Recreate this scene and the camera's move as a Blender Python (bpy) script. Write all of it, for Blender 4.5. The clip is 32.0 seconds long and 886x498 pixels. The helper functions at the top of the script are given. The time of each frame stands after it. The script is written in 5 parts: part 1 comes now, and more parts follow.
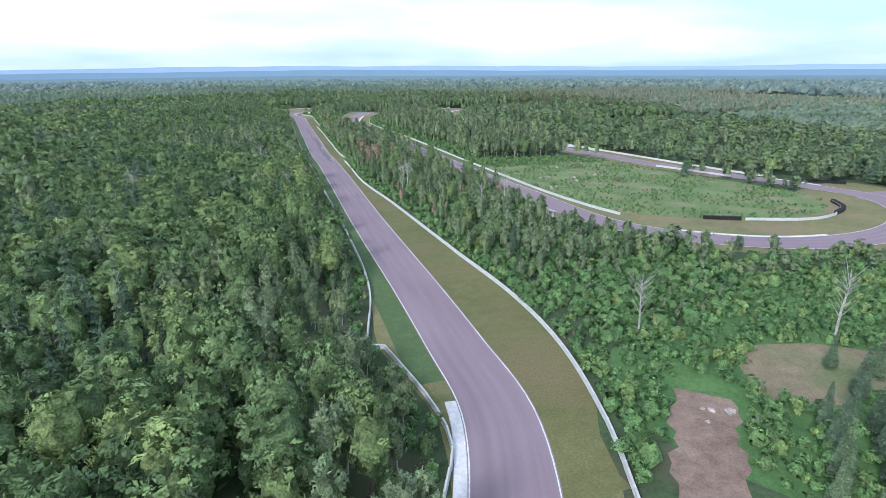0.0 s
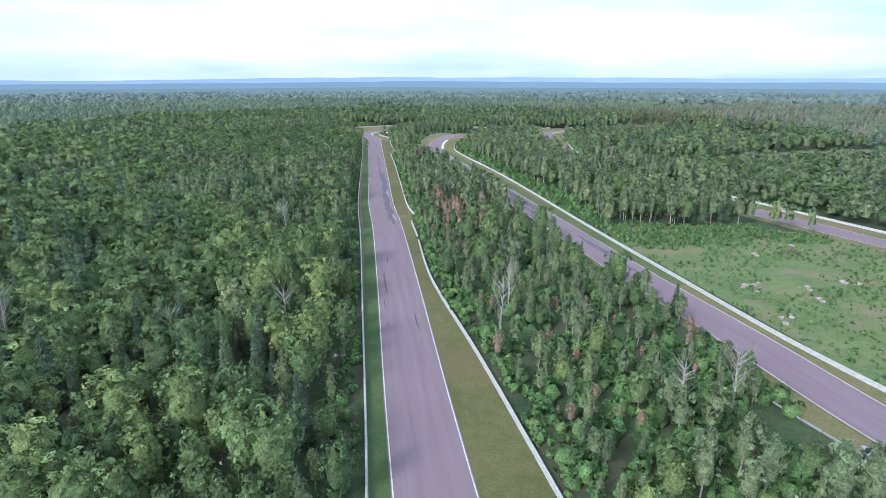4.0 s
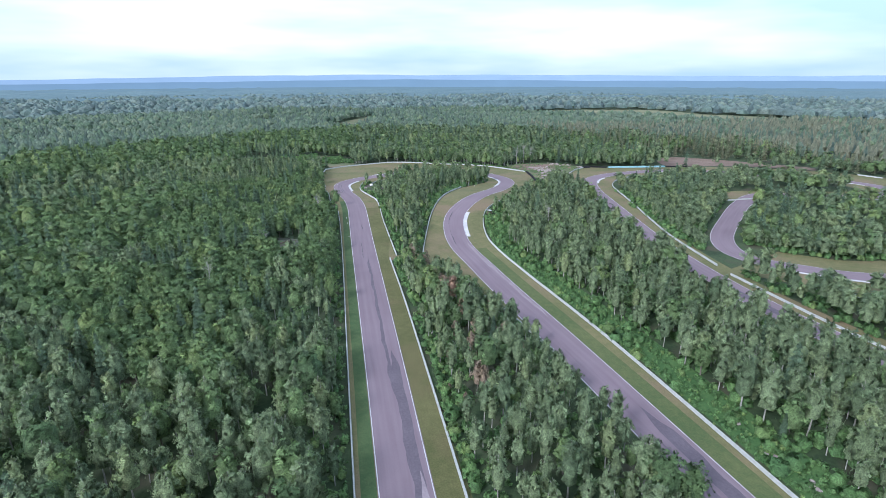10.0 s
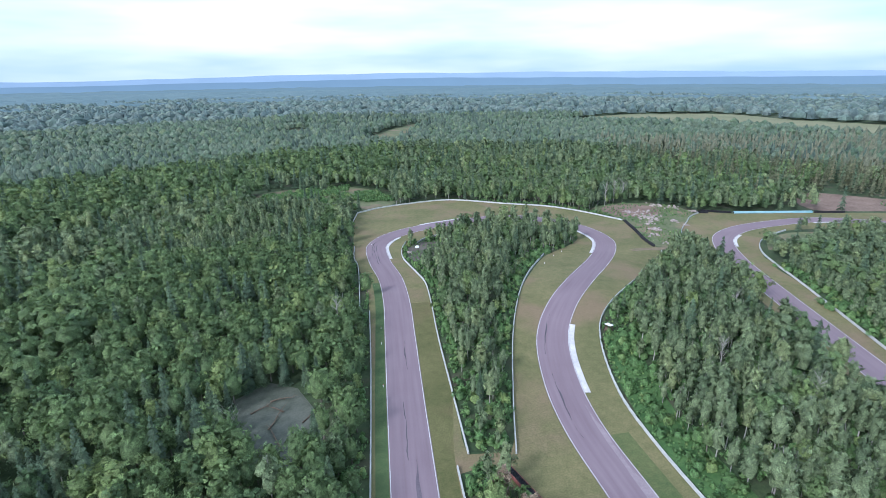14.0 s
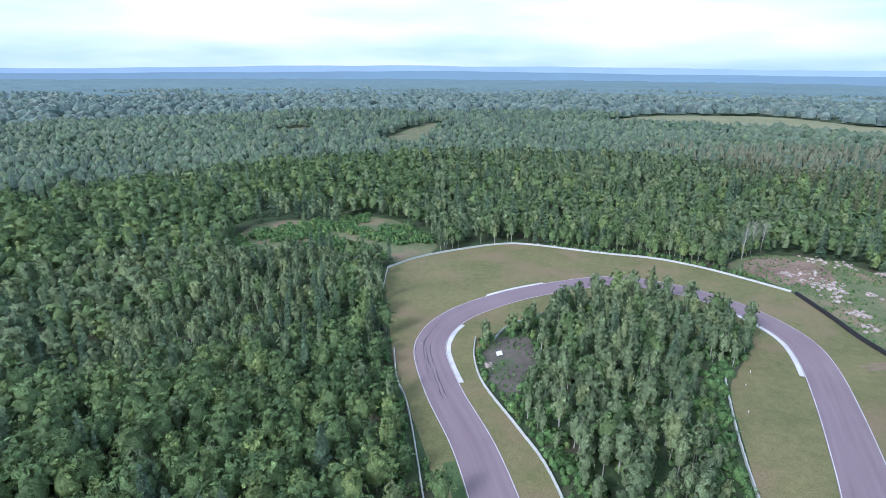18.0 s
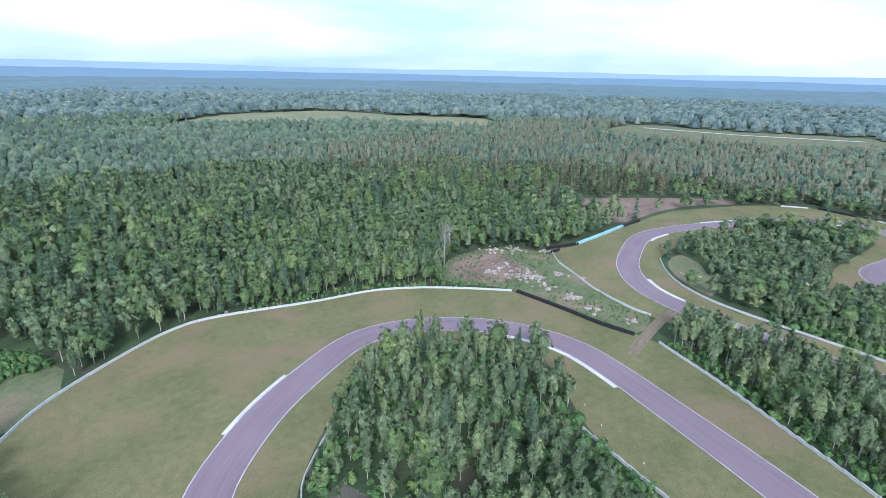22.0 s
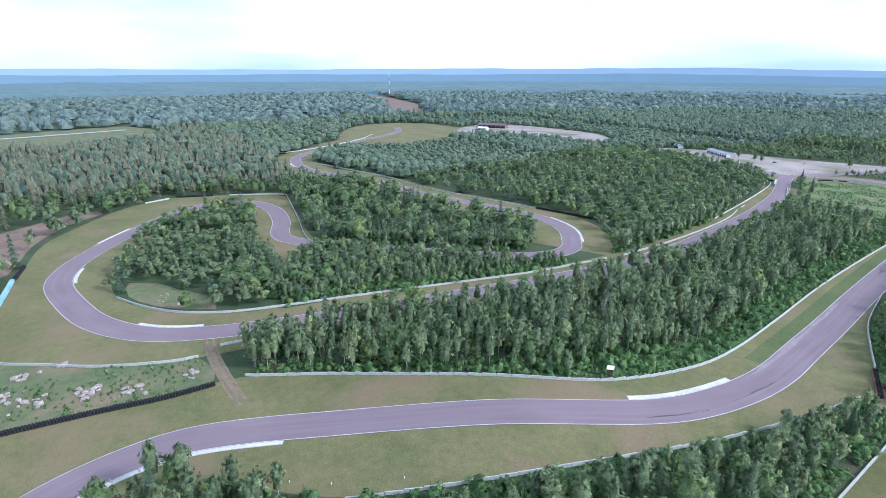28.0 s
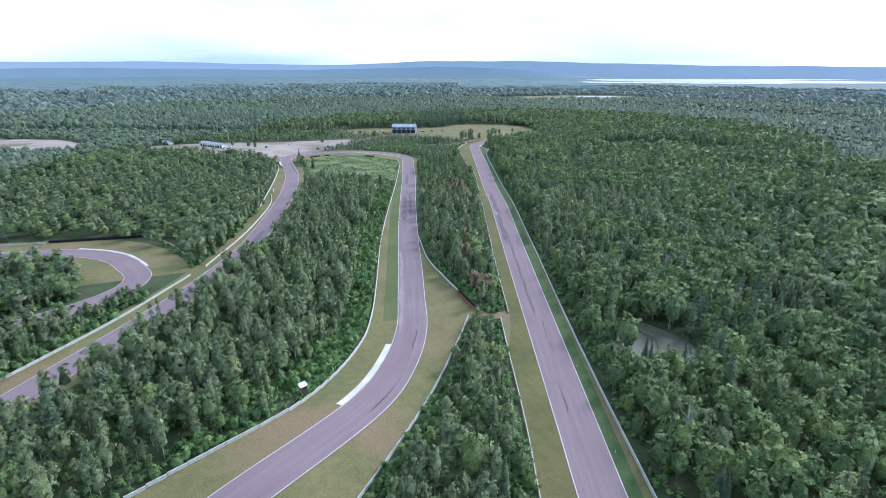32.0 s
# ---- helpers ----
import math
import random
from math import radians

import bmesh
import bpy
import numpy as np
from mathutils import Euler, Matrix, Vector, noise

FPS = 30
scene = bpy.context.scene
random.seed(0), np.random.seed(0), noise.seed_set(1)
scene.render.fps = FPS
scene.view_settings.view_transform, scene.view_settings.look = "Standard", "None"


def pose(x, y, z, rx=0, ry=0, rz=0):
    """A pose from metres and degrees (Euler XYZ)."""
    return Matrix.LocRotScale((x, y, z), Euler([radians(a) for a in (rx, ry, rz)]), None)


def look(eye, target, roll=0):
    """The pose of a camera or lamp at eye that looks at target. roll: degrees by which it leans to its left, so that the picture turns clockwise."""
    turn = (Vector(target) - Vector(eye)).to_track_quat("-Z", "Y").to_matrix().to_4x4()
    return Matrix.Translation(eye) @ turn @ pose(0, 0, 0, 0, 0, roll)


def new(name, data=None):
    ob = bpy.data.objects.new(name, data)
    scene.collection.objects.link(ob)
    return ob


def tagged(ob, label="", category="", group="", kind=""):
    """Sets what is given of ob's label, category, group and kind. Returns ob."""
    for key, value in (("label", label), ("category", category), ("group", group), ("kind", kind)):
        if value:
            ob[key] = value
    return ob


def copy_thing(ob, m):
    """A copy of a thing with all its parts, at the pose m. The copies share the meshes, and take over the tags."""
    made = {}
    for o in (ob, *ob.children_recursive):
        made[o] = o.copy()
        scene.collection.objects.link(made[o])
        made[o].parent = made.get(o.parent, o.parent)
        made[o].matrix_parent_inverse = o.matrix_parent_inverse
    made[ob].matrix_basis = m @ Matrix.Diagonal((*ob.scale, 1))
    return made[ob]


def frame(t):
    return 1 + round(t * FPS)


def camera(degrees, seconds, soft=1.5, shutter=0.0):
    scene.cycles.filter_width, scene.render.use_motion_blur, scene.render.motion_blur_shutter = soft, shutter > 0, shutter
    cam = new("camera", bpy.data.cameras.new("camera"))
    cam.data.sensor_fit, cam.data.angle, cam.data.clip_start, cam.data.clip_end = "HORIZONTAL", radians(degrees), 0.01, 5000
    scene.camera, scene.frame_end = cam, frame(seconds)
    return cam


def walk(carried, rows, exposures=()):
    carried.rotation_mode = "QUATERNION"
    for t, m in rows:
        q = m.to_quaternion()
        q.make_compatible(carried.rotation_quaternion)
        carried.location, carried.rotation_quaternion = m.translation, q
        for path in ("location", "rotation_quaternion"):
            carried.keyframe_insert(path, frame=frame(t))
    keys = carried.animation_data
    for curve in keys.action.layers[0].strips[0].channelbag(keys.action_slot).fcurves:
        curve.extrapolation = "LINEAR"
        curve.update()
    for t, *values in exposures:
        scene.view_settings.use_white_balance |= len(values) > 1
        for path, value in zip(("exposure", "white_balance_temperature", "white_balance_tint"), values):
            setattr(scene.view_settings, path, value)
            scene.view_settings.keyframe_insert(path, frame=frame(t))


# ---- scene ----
import functools

from mathutils.geometry import delaunay_2d_cdt

cam = camera(79.54, 32.0, soft=0.75)
# seconds, east, north, height, yaw, pitch, roll
PATH = [
    (0.0, 87.20, 163.80, 43.38, -14.98, -18.36, 0.24),
    (0.5, 91.98, 176.22, 43.83, -15.10, -18.32, 0.21),
    (1.0, 94.24, 188.93, 44.37, -11.46, -18.17, 0.09),
    (1.5, 96.84, 201.58, 44.32, -11.29, -18.03, -0.09),
    (2.0, 98.19, 213.71, 44.71, -10.87, -17.93, -0.15),
    (2.5, 99.27, 225.20, 45.36, -10.44, -17.78, -0.08),
    (3.0, 100.02, 237.12, 46.27, -9.99, -17.75, 0.03),
    (3.5, 101.09, 249.23, 46.41, -7.56, -17.54, 0.09),
    (4.0, 101.88, 259.81, 46.75, -5.73, -17.27, -0.02),
    (4.5, 102.72, 273.68, 47.17, -5.15, -17.08, -0.10),
    (6.5, 108.70, 327.54, 47.96, -4.15, -16.80, -0.83),
    (7.0, 106.90, 340.49, 48.30, -4.48, -16.92, -0.86),
    (7.5, 103.90, 353.48, 49.59, -5.10, -16.98, -0.79),
    (8.0, 100.60, 366.74, 51.69, -5.66, -17.00, -0.66),
    (8.5, 97.30, 380.28, 55.98, -6.47, -17.16, -0.45),
    (9.0, 95.20, 394.45, 61.04, -7.37, -17.46, -0.11),
    (9.5, 93.34, 407.74, 66.01, -8.37, -17.63, -0.02),
    (10.0, 91.20, 420.25, 71.52, -9.24, -17.81, 0.08),
    (10.5, 88.75, 433.63, 76.06, -9.83, -17.97, 0.07),
    (11.0, 86.36, 448.35, 79.17, -10.67, -17.95, 0.02),
    (11.5, 84.76, 462.02, 80.92, -11.72, -17.87, 0.06),
    (12.0, 83.74, 476.02, 81.39, -11.45, -17.95, 0.11),
    (12.5, 82.98, 491.18, 82.02, -6.72, -18.04, 0.18),
    (13.0, 84.86, 506.05, 82.74, -7.16, -18.17, 0.32),
    (13.5, 87.17, 519.59, 83.12, -4.86, -18.14, 0.48),
    (14.0, 92.05, 533.03, 83.43, -5.05, -18.16, 0.60),
    (14.5, 94.63, 547.85, 83.71, -3.15, -18.25, 0.44),
    (16.5, 86.14, 607.51, 82.24, 1.02, -18.75, -0.14),
    (17.0, 81.56, 621.08, 82.26, 0.89, -18.78, -0.20),
    (17.5, 75.74, 634.56, 82.42, 0.91, -18.83, -0.38),
    (18.0, 71.50, 647.75, 82.42, -4.73, -18.80, -0.40),
    (18.5, 67.71, 662.29, 82.10, -7.79, -18.81, -0.54),
    (19.0, 64.56, 676.57, 81.68, -12.60, -18.75, -0.74),
    (19.5, 61.48, 690.43, 81.57, -18.62, -18.65, -0.82),
    (20.0, 59.20, 699.30, 81.48, -21.88, -18.63, -0.93),
    (20.5, 57.77, 706.03, 81.88, -27.63, -18.67, -1.00),
    (21.0, 56.51, 712.31, 82.10, -37.50, -18.59, -0.98),
    (21.5, 55.17, 719.65, 82.51, -46.38, -18.57, -1.05),
    (22.0, 54.27, 727.28, 82.84, -50.84, -18.60, -1.12),
    (22.5, 53.96, 734.22, 83.24, -54.51, -18.62, -1.11),
    (23.0, 54.13, 741.00, 83.77, -57.54, -18.65, -1.06),
    (23.5, 54.63, 747.55, 84.07, -59.05, -18.71, -1.01),
    (24.0, 55.68, 754.81, 84.32, -59.89, -18.80, -1.02),
    (24.5, 56.36, 761.29, 84.80, -65.07, -18.76, -1.04),
    (26.5, 65.07, 782.34, 83.90, -92.13, -18.26, -0.59),
    (27.0, 68.26, 787.56, 84.22, -102.07, -18.35, -0.41),
    (27.5, 72.00, 791.53, 84.01, -113.00, -18.40, -0.27),
    (28.0, 76.18, 795.46, 83.82, -123.48, -18.50, -0.22),
    (28.5, 80.77, 798.61, 83.42, -132.81, -18.61, -0.04),
    (29.0, 85.53, 801.85, 83.07, -142.44, -18.62, -0.01),
    (29.5, 91.65, 803.41, 82.32, -152.12, -18.74, 0.13),
    (30.0, 97.54, 805.11, 81.79, -160.64, -18.77, 0.17),
    (30.5, 103.31, 805.50, 81.62, -168.12, -18.86, 0.08),
    (31.0, 108.30, 804.30, 81.65, -173.96, -18.98, 0.03),
    (31.5, 113.13, 802.48, 81.74, -176.60, -19.03, 0.03),
    (32.0, 118.34, 798.54, 81.48, -177.47, -18.97, 0.02),
]
walk(cam, [(t, pose(x, y, z, 90 + pitch, roll, yaw)) for t, x, y, z, yaw, pitch, roll in PATH],
     exposures=[(0.0, 0.63, 5550, 13), (4.0, 0.64, 5550, 13), (9.0, 0.53, 5450, 14), (12.0, 0.53, 5400, 14), (20.0, 0.62, 5350, 14), (28.0, 0.68, 5300, 13), (32.0, 0.63, 5450, 13)])

# ---- light: hazy evening sky, veiled sun in the west ----
world = bpy.data.worlds.new("sky")
scene.world = world
world.use_nodes = True
wn, wl = world.node_tree.nodes, world.node_tree.links
sky = wn.new("ShaderNodeTexSky")
sky.sky_type, sky.sun_disc = "NISHITA", False
sky.sun_elevation, sky.sun_rotation = radians(32), radians(229)
sky.air_density, sky.dust_density = 1.0, 4.0
veil = wn.new("ShaderNodeMix")
veil.data_type = "RGBA"
veil.inputs[0].default_value = 0.62
dim = wn.new("ShaderNodeVectorMath")
dim.operation = "SCALE"
dim.inputs[3].default_value = 0.12
coord, cloud, ramp = wn.new("ShaderNodeTexCoord"), wn.new("ShaderNodeTexNoise"), wn.new("ShaderNodeValToRGB")
squash = wn.new("ShaderNodeMapping")
squash.inputs["Scale"].default_value = (1.2, 1.2, 7.0)
cloud.inputs["Scale"].default_value, cloud.inputs["Detail"].default_value = 1.6, 4
ramp.color_ramp.elements[0].position, ramp.color_ramp.elements[1].position = 0.35, 0.65
ramp.color_ramp.elements[0].color, ramp.color_ramp.elements[1].color = (0.62, 0.82, 0.92, 1), (1.25, 1.28, 1.28, 1)
wl.new(coord.outputs["Generated"], squash.inputs[0])
wl.new(squash.outputs[0], cloud.inputs["Vector"])
wl.new(cloud.outputs[0], ramp.inputs[0])
wl.new(sky.outputs[0], dim.inputs[0])
wl.new(dim.outputs[0], veil.inputs[6])
wl.new(ramp.outputs[0], veil.inputs[7])
wl.new(veil.outputs[2], wn["Background"].inputs[0])
wn["Background"].inputs[1].default_value = 1.0
sun_data = bpy.data.lights.new("sun", "SUN")
sun_data.energy, sun_data.angle, sun_data.color = 2.2, radians(14), (1.0, 0.97, 0.92)
sun = new("sun", sun_data)
sun.matrix_world = look((-230, -200, 220), (0, 0, 0))


# ---- materials ----
def material(name, rough=0.85):
    m = bpy.data.materials.new(name)
    m.use_nodes = True
    m.node_tree.nodes["Principled BSDF"].inputs["Roughness"].default_value = rough
    m.node_tree.nodes["Principled BSDF"].inputs["Specular IOR Level"].default_value = 0.25
    return m


def nd(m, kind, **inputs):
    n = m.node_tree.nodes.new(kind)
    for key, value in inputs.items():
        n.inputs[key.replace("_", " ")].default_value = value
    return n


def ln(m, a, b):
    m.node_tree.links.new(a, b)


def noise_node(m, scale, detail=3, source=None):
    n = nd(m, "ShaderNodeTexNoise", Scale=scale, Detail=detail)
    if source is None:
        source = m.node_tree.nodes.new("ShaderNodeTexCoord").outputs["Object"]
    ln(m, source, n.inputs["Vector"])
    return n.outputs[0]


def ramp_node(m, fac, stops):
    r = m.node_tree.nodes.new("ShaderNodeValToRGB")
    while len(r.color_ramp.elements) < len(stops):
        r.color_ramp.elements.new(0.5)
    for e, (p, c) in zip(r.color_ramp.elements, stops):
        e.position, e.color = p, (*c, 1)
    ln(m, fac, r.inputs[0])
    return r.outputs[0]


def mix_node(m, fac, a, b, blend="MIX"):
    x = m.node_tree.nodes.new("ShaderNodeMix")
    x.data_type, x.blend_type = "RGBA", blend
    for sock, v in ((x.inputs[0], fac), (x.inputs[6], a), (x.inputs[7], b)):
        if isinstance(v, (float, int)):
            sock.default_value = v
        elif isinstance(v, tuple):
            sock.default_value = (*v, 1)
        else:
            ln(m, v, sock)
    return x.outputs[2]


def math_node(m, op, a, b=0.0):
    x = m.node_tree.nodes.new("ShaderNodeMath")
    x.operation = op
    for sock, v in ((x.inputs[0], a), (x.inputs[1], b)):
        if isinstance(v, (float, int)):
            sock.default_value = v
        else:
            ln(m, v, sock)
    return x.outputs[0]


def finish(m, color, bump=None, strength=0.3, distance=0.05):
    p = m.node_tree.nodes["Principled BSDF"]
    ln(m, color, p.inputs["Base Color"])
    if bump is not None:
        b = nd(m, "ShaderNodeBump", Strength=strength, Distance=distance)
        ln(m, bump, b.inputs["Height"])
        ln(m, b.outputs[0], p.inputs["Normal"])
    return m


def two_scale(name, dark, light, fine, coarse, rough=0.9, bump=0.3, patch=None):
    m = material(name, rough)
    a, b = noise_node(m, fine, 4), noise_node(m, coarse, 3)
    c = ramp_node(m, math_node(m, "ADD", math_node(m, "MULTIPLY", a, 0.45), math_node(m, "MULTIPLY", b, 0.55)), [(0.36, dark), (0.64, light)])
    if patch:
        c = mix_node(m, ramp_node(m, noise_node(m, coarse * 0.9, 5), [(0.50, (0, 0, 0)), (0.68, (1, 1, 1))]), c, patch)
    tuft = m.node_tree.nodes.new("ShaderNodeHueSaturation")
    ln(m, math_node(m, "ADD", math_node(m, "MULTIPLY", noise_node(m, fine * 6.0, 3), 0.9), 0.55), tuft.inputs["Value"])
    ln(m, c, tuft.inputs["Color"])
    return finish(m, tuft.outputs[0], a, bump)


def leaf_material(name, dark, light, other, leaf=0.3, vary=0.7, grain=1.0):
    """Foliage that reflects and lets light through; leaf: size in metres of the leaf tufts that mottle it and fray the sprays."""
    m = material(name, 0.75)
    nodes = m.node_tree.nodes
    attr, solid, info, geo = nodes.new("ShaderNodeAttribute"), nodes.new("ShaderNodeAttribute"), nodes.new("ShaderNodeObjectInfo"), nodes.new("ShaderNodeNewGeometry")
    attr.attribute_name, solid.attribute_name = "tint", "solid"
    tint = math_node(m, "FRACT", math_node(m, "ADD", attr.outputs["Fac"], info.outputs["Random"]))
    c = ramp_node(m, tint, [(0.0, dark), (0.3, light), (0.5, tuple(0.5 * (a + b) for a, b in zip(dark, light))), (0.75, light), (0.92, other), (1.0, dark)])
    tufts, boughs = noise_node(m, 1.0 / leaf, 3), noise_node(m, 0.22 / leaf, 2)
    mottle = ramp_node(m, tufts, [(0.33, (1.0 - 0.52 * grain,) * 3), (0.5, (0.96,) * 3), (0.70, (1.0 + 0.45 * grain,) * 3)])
    own = math_node(m, "MULTIPLY_ADD", geo.outputs["Random Per Island"], vary)
    nodes[-1].inputs[2].default_value = 1.0 - vary / 2
    flat = nodes.new("ShaderNodeMix")
    ln(m, solid.outputs["Fac"], flat.inputs[0])
    ln(m, own, flat.inputs[2])
    flat.inputs[3].default_value = 1.0
    bough = math_node(m, "ADD", math_node(m, "MULTIPLY", boughs, 1.7), 0.15)
    v = nodes.new("ShaderNodeHueSaturation")
    ln(m, math_node(m, "MULTIPLY", flat.outputs[0], bough), v.inputs["Value"])
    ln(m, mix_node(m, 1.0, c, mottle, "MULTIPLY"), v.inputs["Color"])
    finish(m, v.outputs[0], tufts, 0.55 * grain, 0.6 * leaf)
    through_leaf, both = nodes.new("ShaderNodeBsdfTranslucent"), nodes.new("ShaderNodeAddShader")
    less = nd(m, "ShaderNodeHueSaturation", Value=0.42)
    ln(m, v.outputs[0], less.inputs["Color"])
    ln(m, less.outputs[0], through_leaf.inputs["Color"])
    ln(m, nodes["Principled BSDF"].outputs[0], both.inputs[0])
    ln(m, through_leaf.outputs[0], both.inputs[1])
    shown = math_node(m, "MAXIMUM", math_node(m, "GREATER_THAN", tufts, 0.475), solid.outputs["Fac"])
    gap, cutout = nodes.new("ShaderNodeBsdfTransparent"), nodes.new("ShaderNodeMixShader")
    ln(m, shown, cutout.inputs[0])
    ln(m, gap.outputs[0], cutout.inputs[1])
    ln(m, both.outputs[0], cutout.inputs[2])
    ln(m, cutout.outputs[0], nodes["Material Output"].inputs[0])
    return m


ASPHALT = material("asphalt", 0.88)
uv = ASPHALT.node_tree.nodes.new("ShaderNodeUVMap")
sep = ASPHALT.node_tree.nodes.new("ShaderNodeSeparateXYZ")
ln(ASPHALT, uv.outputs[0], sep.inputs[0])
stretch = nd(ASPHALT, "ShaderNodeMapping", Scale=(0.9, 0.03, 1.0))
ln(ASPHALT, uv.outputs[0], stretch.inputs[0])
streak = noise_node(ASPHALT, 1.0, 4, stretch.outputs[0])
grit, blotch = noise_node(ASPHALT, 3.0, 5), noise_node(ASPHALT, 0.05, 4)
tone = math_node(ASPHALT, "ADD", math_node(ASPHALT, "MULTIPLY", streak, 0.5), math_node(ASPHALT, "ADD", math_node(ASPHALT, "MULTIPLY", grit, 0.15), math_node(ASPHALT, "MULTIPLY", blotch, 0.35)))
asphalt_colour = ramp_node(ASPHALT, tone, [(0.33, (0.166, 0.122, 0.141)), (0.5, (0.194, 0.146, 0.167)), (0.68, (0.222, 0.171, 0.192))])
finish(ASPHALT, asphalt_colour, grit, 0.15)
PATCHED = two_scale("new_asphalt_patch", (0.098, 0.080, 0.097), (0.142, 0.116, 0.136), 2.0, 0.15, 0.8)
WORN = two_scale("worn_pale_asphalt", (0.215, 0.172, 0.190), (0.290, 0.240, 0.258), 1.5, 0.2, 0.9)
RUBBER = two_scale("tyre_rubber", (0.012, 0.012, 0.014), (0.035, 0.035, 0.04), 6.0, 0.7, 0.7)
LINE = two_scale("white_line_paint", (0.40, 0.39, 0.39), (0.60, 0.60, 0.60), 2.0, 0.2, 0.7, 0.1)
KERB = two_scale("kerb_concrete", (0.40, 0.38, 0.39), (0.58, 0.56, 0.56), 1.5, 0.2, 0.8, 0.2)
CONCRETE = two_scale("barrier_concrete", (0.34, 0.35, 0.34), (0.54, 0.55, 0.53), 2.0, 0.13, 0.85, 0.2)
MOWN = two_scale("mown_grass", (0.106, 0.110, 0.045), (0.168, 0.149, 0.070), 0.45, 0.05, 0.95, 0.4, (0.182, 0.136, 0.082))
OLIVE = two_scale("olive_verge_grass", (0.084, 0.088, 0.032), (0.128, 0.120, 0.050), 0.5, 0.06, 0.95, 0.4, (0.130, 0.106, 0.052))
LUSH = two_scale("lush_verge_grass", (0.066, 0.094, 0.034), (0.108, 0.122, 0.048), 0.6, 0.05, 0.95, 0.4)
WEEDS = two_scale("bright_green_weeds", (0.040, 0.090, 0.028), (0.085, 0.150, 0.048), 1.3, 0.14, 0.95, 0.9)
STRIP = two_scale("green_verge_grass", (0.048, 0.085, 0.032), (0.080, 0.112, 0.045), 0.6, 0.04, 0.95, 0.4)
MEADOW = two_scale("rough_meadow", (0.074, 0.118, 0.042), (0.146, 0.180, 0.072), 0.7, 0.09, 0.95, 0.8, (0.178, 0.156, 0.092))
FLOOR = two_scale("forest_floor", (0.026, 0.044, 0.020), (0.064, 0.092, 0.040), 1.1, 0.09, 0.95, 0.9, (0.070, 0.066, 0.042))
FIELD = two_scale("marsh_grass", (0.14, 0.15, 0.080), (0.22, 0.21, 0.12), 0.1, 0.01, 0.95, 0.3)
DIRT = two_scale("bare_earth", (0.13, 0.088, 0.066), (0.23, 0.165, 0.130), 0.6, 0.09, 0.95, 0.5)
LOT = two_scale("pale_gravel_lot", (0.20, 0.165, 0.150), (0.36, 0.31, 0.285), 0.5, 0.03, 0.95, 0.3, (0.14, 0.135, 0.075))
GRAVEL = two_scale("weedy_gravel", (0.070, 0.062, 0.052), (0.125, 0.108, 0.092), 0.9, 0.12, 0.95, 0.5, (0.060, 0.095, 0.040))
SCRUB = two_scale("scrubby_ground", (0.085, 0.108, 0.050), (0.150, 0.155, 0.080), 0.4, 0.08, 0.95, 0.5, (0.200, 0.145, 0.100))
DRYGRASS = two_scale("brown_dry_grass", (0.135, 0.110, 0.066), (0.205, 0.165, 0.105), 0.5, 0.10, 0.95, 0.5, (0.105, 0.125, 0.055))
MUD = two_scale("swamp_mud", (0.060, 0.070, 0.050), (0.115, 0.120, 0.095), 0.4, 0.10, 0.5, 0.2)
ROCK = two_scale("fieldstone", (0.21, 0.170, 0.155), (0.45, 0.385, 0.355), 1.2, 0.3, 0.9, 0.4)
BARK = two_scale("grey_bark", (0.10, 0.085, 0.07), (0.24, 0.21, 0.18), 5.0, 0.6, 0.9, 0.4)
BIRCH = two_scale("pale_birch_bark", (0.20, 0.19, 0.17), (0.46, 0.44, 0.41), 4.0, 0.6, 0.85, 0.3)
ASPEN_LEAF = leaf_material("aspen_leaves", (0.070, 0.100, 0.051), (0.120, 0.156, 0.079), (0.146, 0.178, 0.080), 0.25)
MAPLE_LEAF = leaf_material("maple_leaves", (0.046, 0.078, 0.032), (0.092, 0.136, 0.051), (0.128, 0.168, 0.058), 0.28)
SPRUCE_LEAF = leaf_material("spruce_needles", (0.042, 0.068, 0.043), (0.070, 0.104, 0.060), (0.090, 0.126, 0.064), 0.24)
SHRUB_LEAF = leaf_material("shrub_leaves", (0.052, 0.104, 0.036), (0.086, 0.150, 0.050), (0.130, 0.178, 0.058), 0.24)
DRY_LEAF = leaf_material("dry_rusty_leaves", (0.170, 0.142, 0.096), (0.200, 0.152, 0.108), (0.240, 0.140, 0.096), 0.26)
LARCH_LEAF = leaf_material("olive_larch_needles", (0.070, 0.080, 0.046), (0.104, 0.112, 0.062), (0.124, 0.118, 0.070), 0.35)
# same trees with distance haze mixed into the leaf colour: bluer, then paler
HAZED_MID_ASPEN = leaf_material("haze_tinted_aspen_leaves", (0.068, 0.096, 0.068), (0.100, 0.132, 0.087), (0.116, 0.142, 0.087), 0.9, 0.25, 0.6)
HAZED_MID_MAPLE = leaf_material("haze_tinted_maple_leaves", (0.052, 0.084, 0.053), (0.084, 0.121, 0.071), (0.110, 0.141, 0.073), 0.9, 0.25, 0.6)
HAZED_MID_SPRUCE = leaf_material("haze_tinted_spruce_needles", (0.046, 0.070, 0.055), (0.066, 0.094, 0.069), (0.078, 0.105, 0.071), 0.9, 0.25, 0.6)
HAZED_MID_LARCH = leaf_material("haze_tinted_larch_needles", (0.089, 0.100, 0.066), (0.121, 0.128, 0.082), (0.135, 0.132, 0.085), 0.9, 0.25, 0.6)
HAZED_FAR_ASPEN = leaf_material("haze_paled_aspen_leaves", (0.090, 0.124, 0.116), (0.120, 0.156, 0.140), (0.132, 0.164, 0.136), 2.4, 0.1, 0.4)
